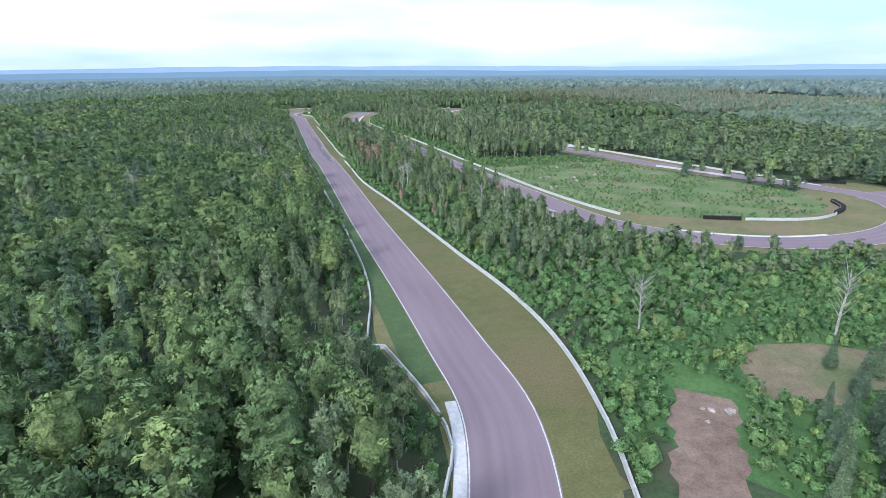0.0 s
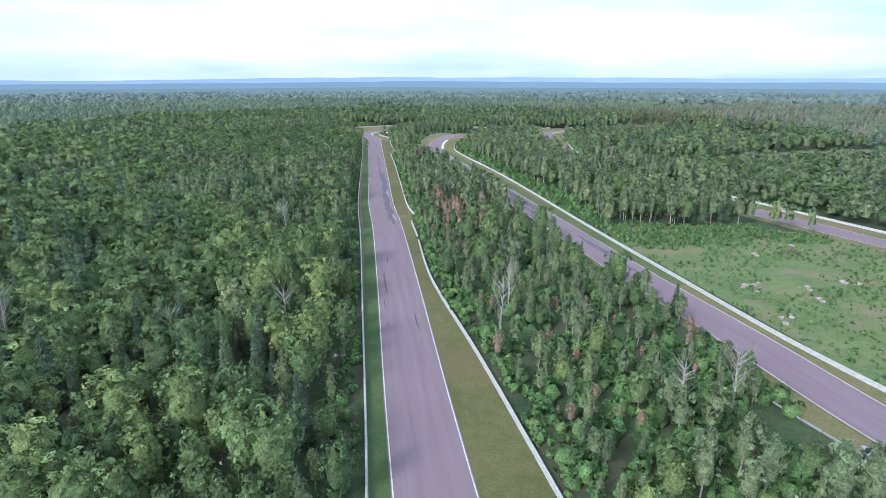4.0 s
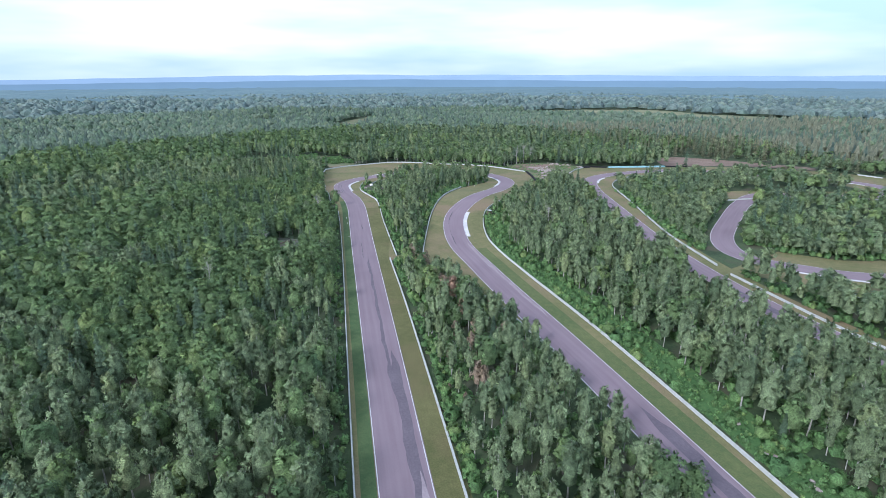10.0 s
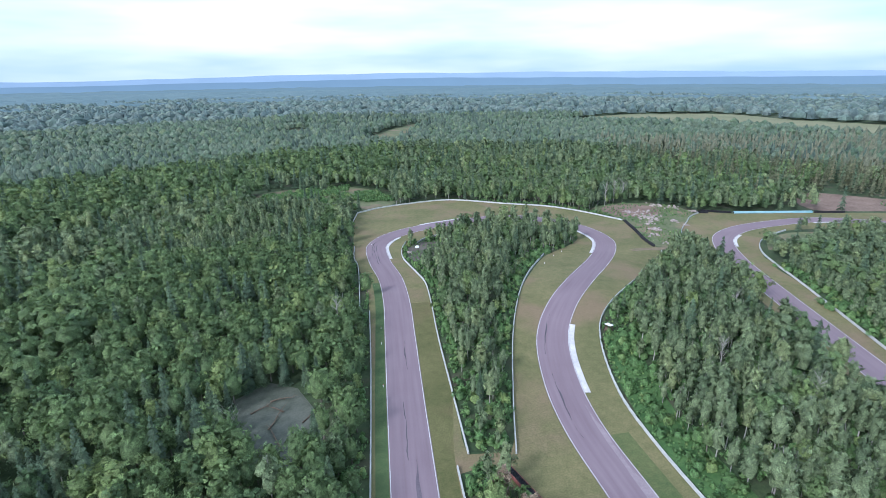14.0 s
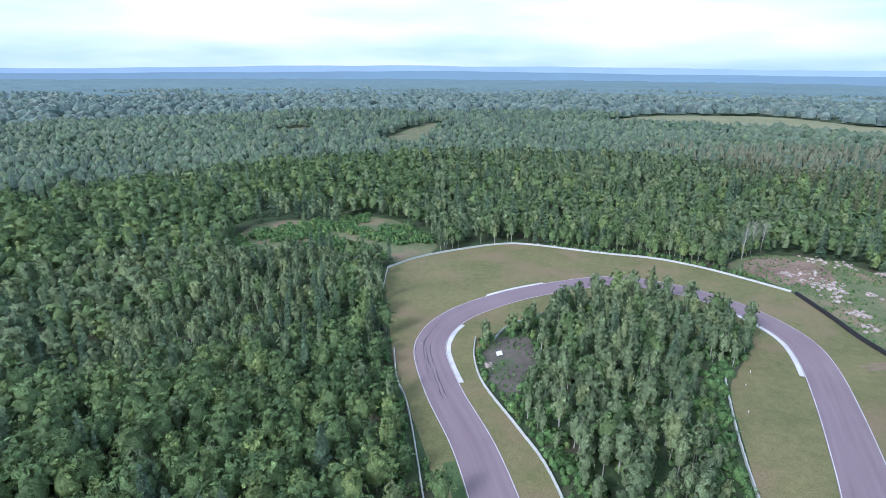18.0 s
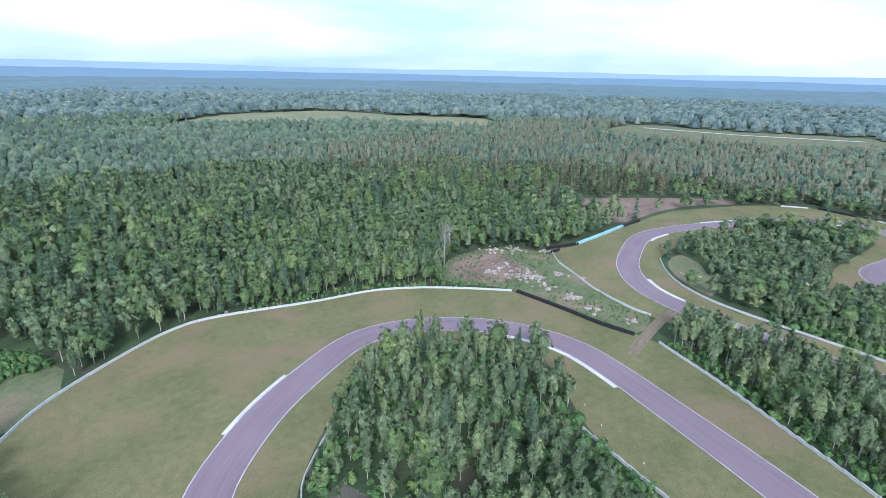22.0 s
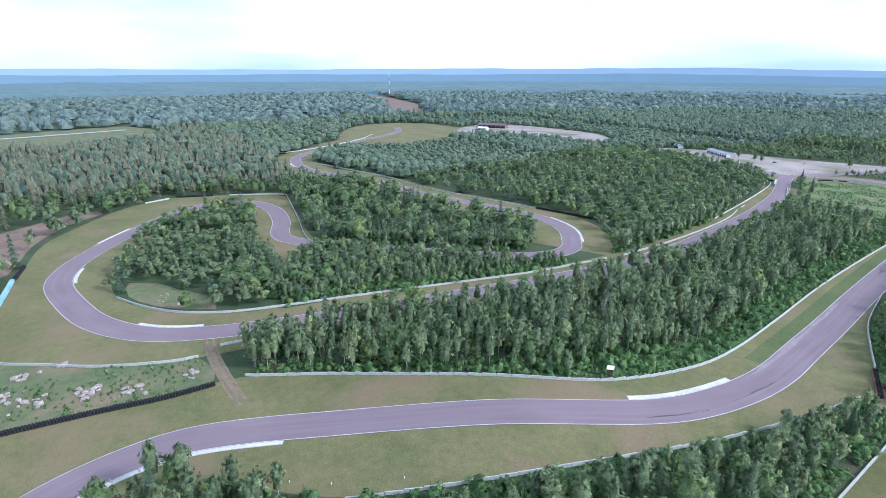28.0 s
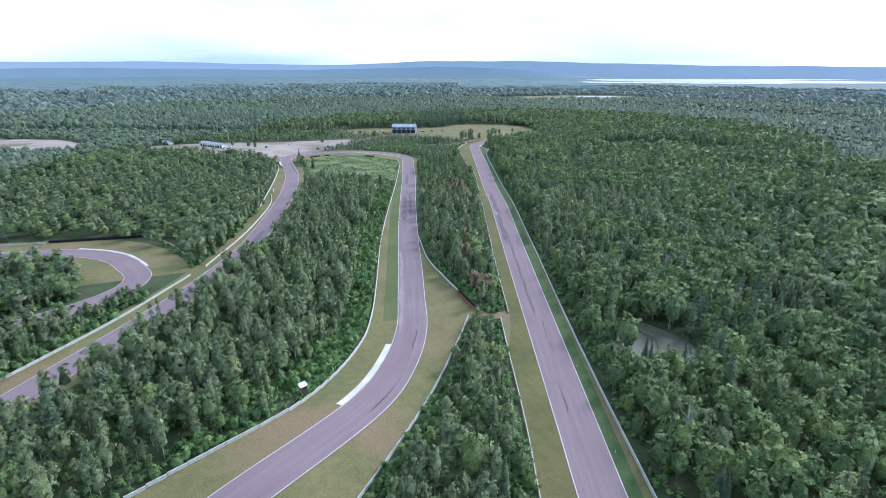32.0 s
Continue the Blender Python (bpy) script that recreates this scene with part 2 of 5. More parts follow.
HAZED_FAR_MAPLE = leaf_material("haze_paled_maple_leaves", (0.076, 0.114, 0.104), (0.106, 0.148, 0.126), (0.128, 0.162, 0.128), 2.4, 0.1, 0.4)
HAZED_FAR_SPRUCE = leaf_material("haze_paled_spruce_needles", (0.062, 0.093, 0.094), (0.082, 0.116, 0.110), (0.094, 0.125, 0.112), 2.4, 0.1, 0.4)
WATER = material("water", 0.3)
WATER.node_tree.nodes["Principled BSDF"].inputs["Base Color"].default_value = (0.30, 0.33, 0.35, 1)
BLUE = two_scale("blue_barrier_paint", (0.20, 0.38, 0.44), (0.33, 0.52, 0.58), 1.5, 0.2, 0.6, 0.1)
RED = two_scale("faded_red_belt", (0.20, 0.07, 0.065), (0.30, 0.12, 0.105), 1.5, 0.2, 0.7, 0.1)
WHITEPAINT = two_scale("white_painted_boards", (0.66, 0.66, 0.65), (0.82, 0.82, 0.82), 2.0, 0.3, 0.6, 0.1)
ROOF = two_scale("grey_metal_roof", (0.20, 0.22, 0.26), (0.33, 0.36, 0.42), 1.0, 0.2, 0.5, 0.1)
BOARD = two_scale("dark_wood", (0.10, 0.07, 0.05), (0.20, 0.15, 0.11), 2.0, 0.3, 0.8, 0.2)
METAL = two_scale("galvanised_steel", (0.40, 0.41, 0.42), (0.58, 0.59, 0.60), 2.0, 0.3, 0.45, 0.1)
METAL.node_tree.nodes["Principled BSDF"].inputs["Metallic"].default_value = 0.6
# dark glass of windows and cars, and the panels drawn for shaded bays
GLASS_AND_SHADE = material("dark_glass_and_shade", 0.1)
GLASS_AND_SHADE.node_tree.nodes["Principled BSDF"].inputs["Base Color"].default_value = (0.03, 0.035, 0.04, 1)


# ---- building helpers ----
def lift(x, y):
    """Height of the ground: level, but for the low rise that the track crosses before its second bend."""
    return 5.0 * np.exp(-((np.asarray(x, float) - 157) ** 2 + (np.asarray(y, float) - 716) ** 2) / 46.0 ** 2)


def mesh_object(name, verts, faces, mat, parent=None, label="", z=0.0):
    me = bpy.data.meshes.new(name)
    me.from_pydata([tuple(v) for v in verts], [], [tuple(f) for f in faces])
    me.materials.append(mat)
    ob = new(name, me)
    ob.location.z = z
    if parent is not None:
        ob.parent = parent
    if label:
        ob["label"] = label
    return ob


def shaped(name, bm, mat, parent=None, label=""):
    me = bpy.data.meshes.new(name)
    bm.to_mesh(me)
    bm.free()
    me.materials.append(mat)
    ob = new(name, me)
    if parent is not None:
        ob.parent = parent
    if label:
        ob["label"] = label
    return ob


def box(bm, x, y, z, sx, sy, sz, bevel=0.0, turn=None):
    m = Matrix.Translation((x, y, z)) @ (turn or Matrix()) @ Matrix.Diagonal((sx, sy, sz, 1))
    made = bmesh.ops.create_cube(bm, size=1, matrix=m)
    if bevel:
        edges = list({e for v in made["verts"] for e in v.link_edges})
        bmesh.ops.bevel(bm, geom=edges, offset=bevel, segments=1, affect="EDGES")
    return bm


def smooth_line(points, step=3.0, closed=False):
    """A Catmull-Rom curve through the points, in steps of about step metres."""
    p = np.array(points, float)
    p = np.vstack([p[-1], p, p[:2]]) if closed else np.vstack([2 * p[0] - p[1], p, 2 * p[-1] - p[-2]])
    out = []
    for a, b, c, d in zip(p, p[1:], p[2:], p[3:]):
        n = max(1, int(np.hypot(*(c - b)) / step))
        for k in range(n):
            u = k / n
            out.append(0.5 * (2 * b + (c - a) * u + (2 * a - 5 * b + 4 * c - d) * u * u + (3 * b - a - 3 * c + d) * u ** 3))
    if not closed:
        out.append(p[-2])
    return np.array(out)


def normals_of(line):
    d = np.gradient(line, axis=0)
    d /= np.maximum(np.hypot(d[:, 0], d[:, 1]), 1e-6)[:, None]
    return np.stack([-d[:, 1], d[:, 0]], 1)


def lengths_of(line):
    return np.r_[0, np.cumsum(np.hypot(*np.diff(line, axis=0).T))]


def ribbon(name, line, left, right, z, mat, parent=None, label=""):
    """A strip along a line from offset left to offset right (left of the way is positive), with a UV map in metres."""
    n, s = normals_of(line), lengths_of(line)
    cols = np.linspace(left, right, 4)
    verts = [(*(p + q * o), z + lift(*(p + q * o))) for p, q in zip(line, n) for o in cols]
    k = len(cols)
    faces = [(i * k + j, i * k + j + 1, (i + 1) * k + j + 1, (i + 1) * k + j) for i in range(len(line) - 1) for j in range(k - 1)]
    ob = mesh_object(name, verts, [f[::-1] for f in faces] if left < right else faces, mat, parent, label)
    layer = ob.data.uv_layers.new(name="metres")
    for loop in ob.data.loops:
        layer.data[loop.index].uv = (cols[loop.vertex_index % k], s[loop.vertex_index // k])
    return ob


def raised(name, line, left, right, base, top, mat, parent=None, label="", at=(0.0, 0.0)):
    """A solid strip with a bevelled top, from base to top."""
    n = normals_of(line)
    e = min(0.08, abs(left - right) * 0.2)
    prof = [(left, base), (left, top - e), (left - e, top), (right + e, top), (right, top - e), (right, base)]
    k = len(prof)
    verts = [(*(p + q * o), h + lift(p[0] + at[0], p[1] + at[1])) for p, q in zip(line, n) for o, h in prof]
    faces = [(i * k + j, i * k + j + 1, (i + 1) * k + j + 1, (i + 1) * k + j) for i in range(len(line) - 1) for j in range(k - 1)]
    faces += [tuple(range(k))[::-1], tuple((len(line) - 1) * k + j for j in range(k))]
    return mesh_object(name, verts, faces, mat, parent, label)


def sheet(name, line, z, mat):
    """A sheet of ground inside an outline, with a net of points where the land rises."""
    gx, gy = np.meshgrid(np.arange(49, 268, 4.0), np.arange(608, 826, 4.0))
    gx, gy = gx.ravel(), gy.ravel()
    w = inside(gx, gy, line) & (np.hypot(gx - 157, gy - 716) < 108)
    w[w] = away(gx[w], gy[w], line) > 1.5
    points = [Vector(p) for p in line] + [Vector(p) for p in zip(gx[w], gy[w])]
    verts, _, faces, *_ = delaunay_2d_cdt(points, [], [list(range(len(line)))], 1, 1e-4)
    return mesh_object(name, [(v.x, v.y, z + float(lift(v.x, v.y))) for v in verts], faces, mat)


def area(name, points, z, mat, label="", step=6.0, crisp=False):
    """A flat patch of ground with a curved outline."""
    line = np.array(points, float) if crisp else smooth_line(points, step, True)
    return tagged(sheet(name, line, z, mat), label, "ground", kind="structure"), line


def inside(x, y, line):
    """Which of the points lie inside a closed outline."""
    hit = np.zeros(len(x), bool)
    for (x0, y0), (x1, y1) in zip(line, np.roll(line, -1, axis=0)):
        cross = (y0 > y) != (y1 > y)
        with np.errstate(divide="ignore", invalid="ignore"):
            hit ^= cross & (x < (x1 - x0) * (y - y0) / (y1 - y0 + 1e-12) + x0)
    return hit


def away(x, y, line, most=1e9):
    """Distance of points from a line, by its samples."""
    out = np.full(len(x), most)
    for i in range(0, len(x), 4000):
        dx = x[i:i + 4000, None] - line[None, :, 0]
        dy = y[i:i + 4000, None] - line[None, :, 1]
        out[i:i + 4000] = np.sqrt((dx * dx + dy * dy).min(1))
    return out


def cut(line, a, b):
    """The stretch of a line nearest from point a to point b."""
    i = int(np.argmin(np.hypot(*(line - np.array(a)).T)))
    j = int(np.argmin(np.hypot(*(line - np.array(b)).T)))
    return line[min(i, j):max(i, j) + 1]


# ---- the plan ----
STRAIGHT = [(40, 140), (62, 149), (82, 163), (96, 181), (105, 202), (110, 221), (109.7, 241), (108.6, 268), (106.6, 303), (105, 335), (103, 385), (100.5, 438), (98, 475), (96, 540), (93.5, 615), (92, 659), (91, 693), (90, 722), (87.5, 747), (82.5, 770), (80, 791)]
HAIRPIN = [(82.5, 803), (87.5, 812), (97, 821.5), (115.5, 832.5), (136.5, 840), (155, 844), (170, 840.5), (184.5, 829.5), (194, 815), (198, 800), (197.5, 787), (191.3, 771.5), (180, 752), (164.5, 728), (148.9, 703.5), (139.9, 683.5), (136, 661), (135.6, 640)]
BACK = [(138.2, 617), (141.4, 589), (146.2, 552), (151, 510), (156, 462), (160, 420), (164, 380), (168.5, 345), (171, 320), (175.5, 300), (185, 286), (201, 274), (220, 268), (243, 269), (263, 277), (279, 291), (285.5, 308), (281, 325)]
EASTERN = [(268, 356), (255, 390), (244, 430), (236, 465), (227, 520), (221.5, 565), (222, 605), (226, 640), (232, 675), (240, 718), (247, 751), (255, 775), (265, 791), (282, 803), (303, 810), (330, 815), (350, 812), (370, 803), (392, 789), (415, 771), (436, 752), (444, 735), (442, 719), (430, 708), (408, 704), (380, 708), (345, 717)]
OUTER = [(315, 696), (280, 660), (259, 636), (250, 618), (251, 604), (259, 594), (277, 580), (300, 575), (330, 580), (391, 598), (440, 605), (474, 612), (510, 628), (538, 635), (575, 632), (612, 618), (648, 582), (705, 504), (742, 443), (780, 408), (820, 390)]
circuit = smooth_line(STRAIGHT + HAIRPIN + BACK + EASTERN + OUTER, 3.0)
HALF = 5.15
near_part = cut(circuit, (40, 140), (169, 345))
C_part = cut(circuit, (268, 356), (247, 751))
D_part = cut(circuit, (251, 604), (820, 390))

# ---- ground ----
rim = [(150 + 4400 * math.cos(a), 500 + 4400 * math.sin(a)) for a in np.linspace(0, 2 * math.pi, 96, endpoint=False)]
ground = tagged(sheet("ground", np.array(rim), -0.06, FLOOR), "dark green forest floor reaching the horizon", "ground", kind="structure")

MAIN = [(96, 196), (101, 214), (101, 226), (97, 243), (99, 271), (98, 313), (95, 370), (92, 425), (89, 470), (86.5, 540), (84, 622), (82, 675), (80, 715), (76, 748), (70, 777), (68, 800), (65.5, 844), (66, 865), (81, 878), (102, 888), (121, 894), (136, 892), (165, 878), (187, 869), (201, 858), (212, 845), (224, 828), (220, 790), (219, 770), (204, 747), (183, 722.5), (162.5, 697.5), (154, 679), (150, 655), (150.5, 634), (154, 604), (161, 550), (166, 490), (170, 430), (175, 375), (177, 345), (181, 318), (196, 303), (222, 292), (250, 294), (262, 305), (266, 320)]
MAIN2 = [(300, 330), (306, 305), (292, 276), (265, 262), (225, 256), (195, 260), (172, 278), (158, 305), (157, 350), (148, 420), (120, 450), (113, 440), (111, 400), (113, 372), (117, 342), (121, 305), (126, 262), (126, 240), (122, 214), (112, 192), (95, 160), (66, 136), (40, 128), (30, 150), (60, 165), (84, 180)]
main_verge, main_line = area("verge", MAIN + MAIN2, 0.02, MOWN, "mown tan-green grass verge beside the race track")
north_island, north_line = area("tree_island", [(106, 634), (105.5, 657), (104, 691), (103.5, 719), (102, 739), (98, 757), (94, 773), (94, 790), (101, 801), (110, 809), (122, 817), (140, 825), (158, 828), (174, 820), (184, 806), (185, 793), (172, 778), (159, 764), (146, 738), (136, 715), (128, 688), (121, 655), (116, 634)], 0.05, FLOOR, "wooded island inside the hairpin")
strip_island, strip_line = area("tree_strip", [(119, 206), (124, 220), (127, 240), (126, 262), (122, 300), (117.5, 342), (112, 385), (110.5, 430), (110, 470), (107.5, 520), (105.5, 586), (103.5, 628), (110, 630), (117, 618), (127, 596), (135, 574), (142, 544), (146, 508), (150, 470), (154, 425), (157, 385), (160.5, 345), (161, 318), (166, 298), (176, 282), (194, 266), (226, 254), (220, 225), (170, 190), (130, 186)], 0.05, FLOOR, "strip of young woods between the two straights")
east_verge = tagged(ribbon("verge", C_part, 10, -13, 0.015, MOWN), "narrow grass verge beside the eastern track", "ground", kind="structure")
H2 = [(236, 745), (238, 779), (248, 804), (259, 819), (267, 830), (280, 842), (297, 835), (346, 831), (365, 828), (400, 822), (430, 806), (458, 786), (474, 766), (478, 748), (470, 725), (458, 695), (444, 686), (400, 693), (350, 703), (316, 706), (306, 722), (290, 735), (262, 748), (256, 722), (250, 702)]
h2_verge, h2_line = area("verge", H2, 0.025, MOWN, "mown grass run-off round the eastern hairpin")
h2_island, h2_isle = area("tree_island", [(304, 796), (288, 788), (276, 778), (266, 762), (263, 748), (290, 735), (318, 731), (345, 731), (385, 722), (410, 718), (424, 727), (424, 738), (408, 756), (384, 773), (358, 786), (330, 796)], 0.055, FLOOR, "wooded island inside the eastern hairpin")
far_verge = tagged(ribbon("verge", D_part, 20, -20, 0.02, MOWN), "grass verge beside the far track loop", "ground", kind="structure")
stony_patch, stony_line = area("bare_earth", [(272, 766), (278, 776), (288, 785), (302, 792), (318, 791), (312, 781), (298, 774), (286, 766)], 0.075, SCRUB, "stony bare ground inside the eastern hairpin")
meadow, meadow_line = area("meadow", [(178, 345), (181, 318), (196, 303), (222, 292), (250, 294), (262, 305), (266, 322), (256, 352), (246, 380), (240, 405), (225, 424), (200, 428), (180, 432), (172, 420), (175, 380)], 0.05, MEADOW, "rough green meadow with scattered stones")
rubble, rubble_line = area("clearing", [(225, 829), (220, 790), (221, 777), (237, 778), (247, 803), (258, 818), (274, 838), (268, 862), (240, 870), (215, 856)], 0.05, SCRUB, "stony clearing behind the tyre wall")
earth, earth_line = area("bare_earth", [(224, 840), (236, 834), (250, 838), (258, 848), (256, 860), (240, 868), (222, 858)], 0.08, DIRT, "reddish bare earth in the stony clearing")
cutting, cutting_line = area("bare_earth", [(352, 838), (366, 832), (402, 826), (434, 812), (456, 794), (464, 806), (442, 834), (412, 866), (385, 884), (360, 866)], 0.03, DIRT, "reddish bare bank at the edge of the woods")
gate_path = tagged(ribbon("dirt_path", smooth_line([(207, 773), (215, 773.6), (226, 774), (238, 774), (247, 773)], 2.0), 1.9, -1.9, 0.06, DRYGRASS), "worn track through the gap in the barriers", "path", kind="structure")
for o in (1.3, -0.7):
    ribbon("rut", smooth_line([(205, 772.6), (215, 773.6), (226, 774), (238, 774), (249, 772.8)], 2.0), o, o - 0.75, 0.075, DIRT, gate_path, "bare earth wheel rut")
track_line = smooth_line([(104, 164), (112, 177), (120, 190), (127.5, 201), (134, 210), (139.5, 217)], 1.5)
bank = normals_of(track_line) * (4.1 + 0.5 * np.sin(np.arange(len(track_line)) * 1.1) + 0.4 * np.sin(np.arange(len(track_line)) * 2.9))[:, None]
south_dirt = tagged(sheet("dirt_path", np.vstack([track_line + bank, (track_line - 0.93 * np.roll(bank, 2, axis=0))[2:][::-1]]), 0.09, DIRT), "brown dirt track with pale stones", "path", kind="structure")
dry_patch, dry_line = area("dry_grass", [(146, 214), (150, 222), (157, 227), (167, 225), (176, 219), (172, 214), (163, 210), (154, 210)], 0.085, DRYGRASS, "patch of brown dry grass beside the dirt track")
open_ground, open_line = area("scrub_ground", [(126, 216), (134, 232), (152, 236), (178, 246), (205, 250), (222, 240), (200, 218), (165, 200), (140, 194)], 0.06, WEEDS, "overgrown clearing with low bushes")
island_dirt, island_dirt_line = area("bare_earth", [(95.5, 776), (96, 790), (103, 799), (112, 800), (112, 786), (106, 772), (100, 764)], 0.08, GRAVEL, "gravelly bare patch inside the hairpin")

# ---- road ----
road = tagged(ribbon("road", circuit, HALF, -HALF, 0.10, ASPHALT), "grey-mauve asphalt race track with faint tyre marks", "road", kind="structure")
for o in (HALF - 0.1, -HALF + 0.32):
    ribbon("edge_line", circuit, o, o - 0.17, 0.108, LINE, road, "white painted edge line")
pit_line = smooth_line([(279, 300), (300, 306), (325, 290), (350, 272), (385, 262), (430, 262)], 3.0)
pit_road = tagged(ribbon("road", pit_line, 6, -6, 0.09, ASPHALT), "asphalt pit road leading to the paddock", "road", kind="structure")

# ---- walls ----
wall_lines = []


def block_mesh(name, long, thick, high, mat):
    bm = box(bmesh.new(), 0, 0, high / 2, long, thick, high, 0.05)
    for v in bm.verts:
        if v.co.z > high * 0.6:
            v.co.y *= 0.7
    me = bpy.data.meshes.new(name)
    bm.to_mesh(me)
    bm.free()
    me.materials.append(mat)
    return me


BLOCK = block_mesh("barrier_block", 3.94, 0.40, 0.85, CONCRETE)


def barrier(points, label, step=4.0, data=None, name="concrete_barrier", piece="barrier_block", smooth=True):
    line = smooth_line(points, step / 4) if smooth else np.array(points, float)
    s = lengths_of(line)
    thing = tagged(new(name), label, "barrier", "track barriers")
    thing.location = (*line[0], 0.0)
    count = max(1, round(s[-1] / step))
    rng = random.Random(len(points) * 31 + int(line[0][0]))
    for k in range(count):
        u = (k + 0.5) * s[-1] / count
        x, y = np.interp(u, s, line[:, 0]), np.interp(u, s, line[:, 1])
        i = min(len(line) - 2, int(np.searchsorted(s, u)) - 1)
        dx, dy = line[i + 1] - line[i]
        ob = new(piece, data or BLOCK)
        ob.parent = thing
        ob.matrix_local = pose(x - line[0][0], y - line[0][1], float(lift(x, y)), 0, 0, math.degrees(math.atan2(dy, dx)) + rng.uniform(-0.6, 0.6))
        ob.scale = (s[-1] / count / step, 1, 1)
    wall_lines.append(line)
    return thing


GREYWHITE = "weathered white concrete barrier along the grass verge"
barrier([(99, 208), (102, 216), (101.5, 226), (98, 242)], GREYWHITE)
barrier([(98, 242), (95, 243)], GREYWHITE)
barrier([(95.5, 245), (99, 271), (98, 313), (95, 370), (92, 425), (89, 470), (86.5, 540), (84, 622), (82, 675), (80, 714)], GREYWHITE)
barrier([(76.5, 714), (73, 761), (70, 777), (69, 794)], GREYWHITE)
barrier([(118, 200), (123, 216), (126.5, 236), (126.5, 258), (123, 288), (117, 342), (111.5, 384), (110, 424), (109, 442)], GREYWHITE)
barrier([(111, 450), (108.5, 470), (107, 520), (105, 586), (103, 630)], GREYWHITE)
barrier([(106, 634), (105, 657), (103.5, 691), (103, 719), (102, 739), (98.5, 754), (93.5, 773), (93, 787), (95, 799)], GREYWHITE)
barrier([(101, 798), (107, 806), (121, 815)], "short concrete barrier beside the bare patch")
barrier([(160, 768), (146, 740), (136, 715), (128, 688), (121, 655), (117, 633)], GREYWHITE)
barrier([(142, 544), (135, 576), (127, 597), (121, 611)], GREYWHITE)
barrier([(64.5, 843), (66, 865)], GREYWHITE)
barrier([(66, 865), (81, 878), (102, 888), (121, 894), (136, 892), (165, 878), (187, 869), (201, 858), (212, 845), (224, 828)], "long curved white concrete barrier round the hairpin")
barrier([(219, 769), (204, 747), (183, 722.5), (162.5, 697.5), (154.5, 680), (150, 655), (150.2, 634), (153.4, 604), (160, 550), (164.9, 490), (168.8, 430), (172.8, 380), (176, 345), (180, 322), (184, 308)], "long white concrete barrier beside the track")
barrier([(279, 840), (267, 830), (259, 819), (248, 804), (240, 787), (238, 778)], GREYWHITE)
barrier([(242, 771), (240, 760), (237, 753)], GREYWHITE)
barrier([(303, 796), (288, 788), (276, 778), (266.5, 763), (261, 745), (256.5, 725), (251, 703), (242, 667), (236, 640), (231, 600)], "curved white concrete barrier inside the eastern hairpin")
barrier([(229.5, 590), (231, 547), (236, 503), (241, 477), (248, 456)], GREYWHITE)
barrier([(250, 448), (252, 440)], GREYWHITE)
barrier([(470, 770), (476, 755)], GREYWHITE)
barrier([(466, 718), (452, 690), (444, 684)], GREYWHITE)
barrier([(440, 685), (384, 697), (340, 707), (313, 706)], GREYWHITE)
barrier([(572, 619), (520, 606), (466, 592), (415, 588), (363, 575), (322, 562)], "long white concrete barrier beside the far loop")
barrier([(280, 550), (262, 560), (247, 574)], GREYWHITE)
barrier([(640, 659), (652, 604), (682, 545), (716, 498), (755, 463)], GREYWHITE)
barrier([(266, 352), (258, 370), (252, 384)], GREYWHITE)

# ---- tyre walls and kerbs ----
def tyre_stack(name, mat):
    """Two piles of four tyres, one behind the other."""
    bm = bmesh.new()
    prof = [(0.20, 0.03), (0.30, 0.0), (0.35, 0.07), (0.35, 0.20), (0.30, 0.27), (0.20, 0.24)]
    n = 8
    for y in (-0.34, 0.34):
        for level in range(4):
            rings = [[bm.verts.new((r * math.cos(2 * math.pi * k / n), y + r * math.sin(2 * math.pi * k / n), h + level * 0.28)) for k in range(n)] for r, h in prof]
            for a, b in zip(rings, rings[1:]):
                for k in range(n):
                    bm.faces.new((a[k], a[(k + 1) % n], b[(k + 1) % n], b[k]))
    me = bpy.data.meshes.new(name)
    bm.to_mesh(me)
    bm.free()
    me.materials.append(mat)
    return me


STACK = tyre_stack("tyre_stack", RUBBER)


def tyre_wall(points, label, belt=None):
    thing = barrier(points, label, 0.72, STACK, "tyre_wall", "tyre_stack")
    line = smooth_line(points, 1.0)
    rel = line - line[0]
    if belt:
        for side in (-1, 1):
            raised("belt", rel, max(side * 0.73, side * 0.80), min(side * 0.73, side * 0.80), 0.12, 1.12, belt, thing, "conveyor belt fixed to the tyres", line[0])
        if belt is BLUE:
            raised("cover", rel, 0.72, -0.72, 1.13, 1.20, belt, thing, "pale blue cover on the tyres", line[0])
    else:
        raised("belt", rel, 0.77, 0.73, 0.80, 0.92, METAL, thing, "pale strap along the tyres", line[0])
    return thing


tyre_wall([(224.5, 826), (222, 805), (219.5, 790), (219, 777)], "long black tyre wall in front of the stony clearing")
tyre_wall([(281, 843), (297, 836)], "short black tyre wall at the run-off")
tyre_wall([(298, 835.5), (322, 833), (346, 831)], "pale blue padded barrier at the run-off", BLUE)
tyre_wall([(347, 830.5), (365, 828)], "black tyre wall beyond the blue barrier")
tyre_wall([(277, 839), (283, 838)], "short row of black tyres on the grass")
tyre_wall([(120.5, 613), (114, 628)], "tyre wall with a faded red belt", RED)
tyre_wall([(478, 750), (470, 728)], "black tyre wall round the far bend")
tyre_wall([(321, 561), (281, 550)], "black tyre wall round the loop")
tyre_wall([(206, 297), (216, 292.5)], "black tyres at the end of the meadow")
tyre_wall([(250, 290), (259, 295), (265, 304)], "curved black tyre wall at the meadow's corner")
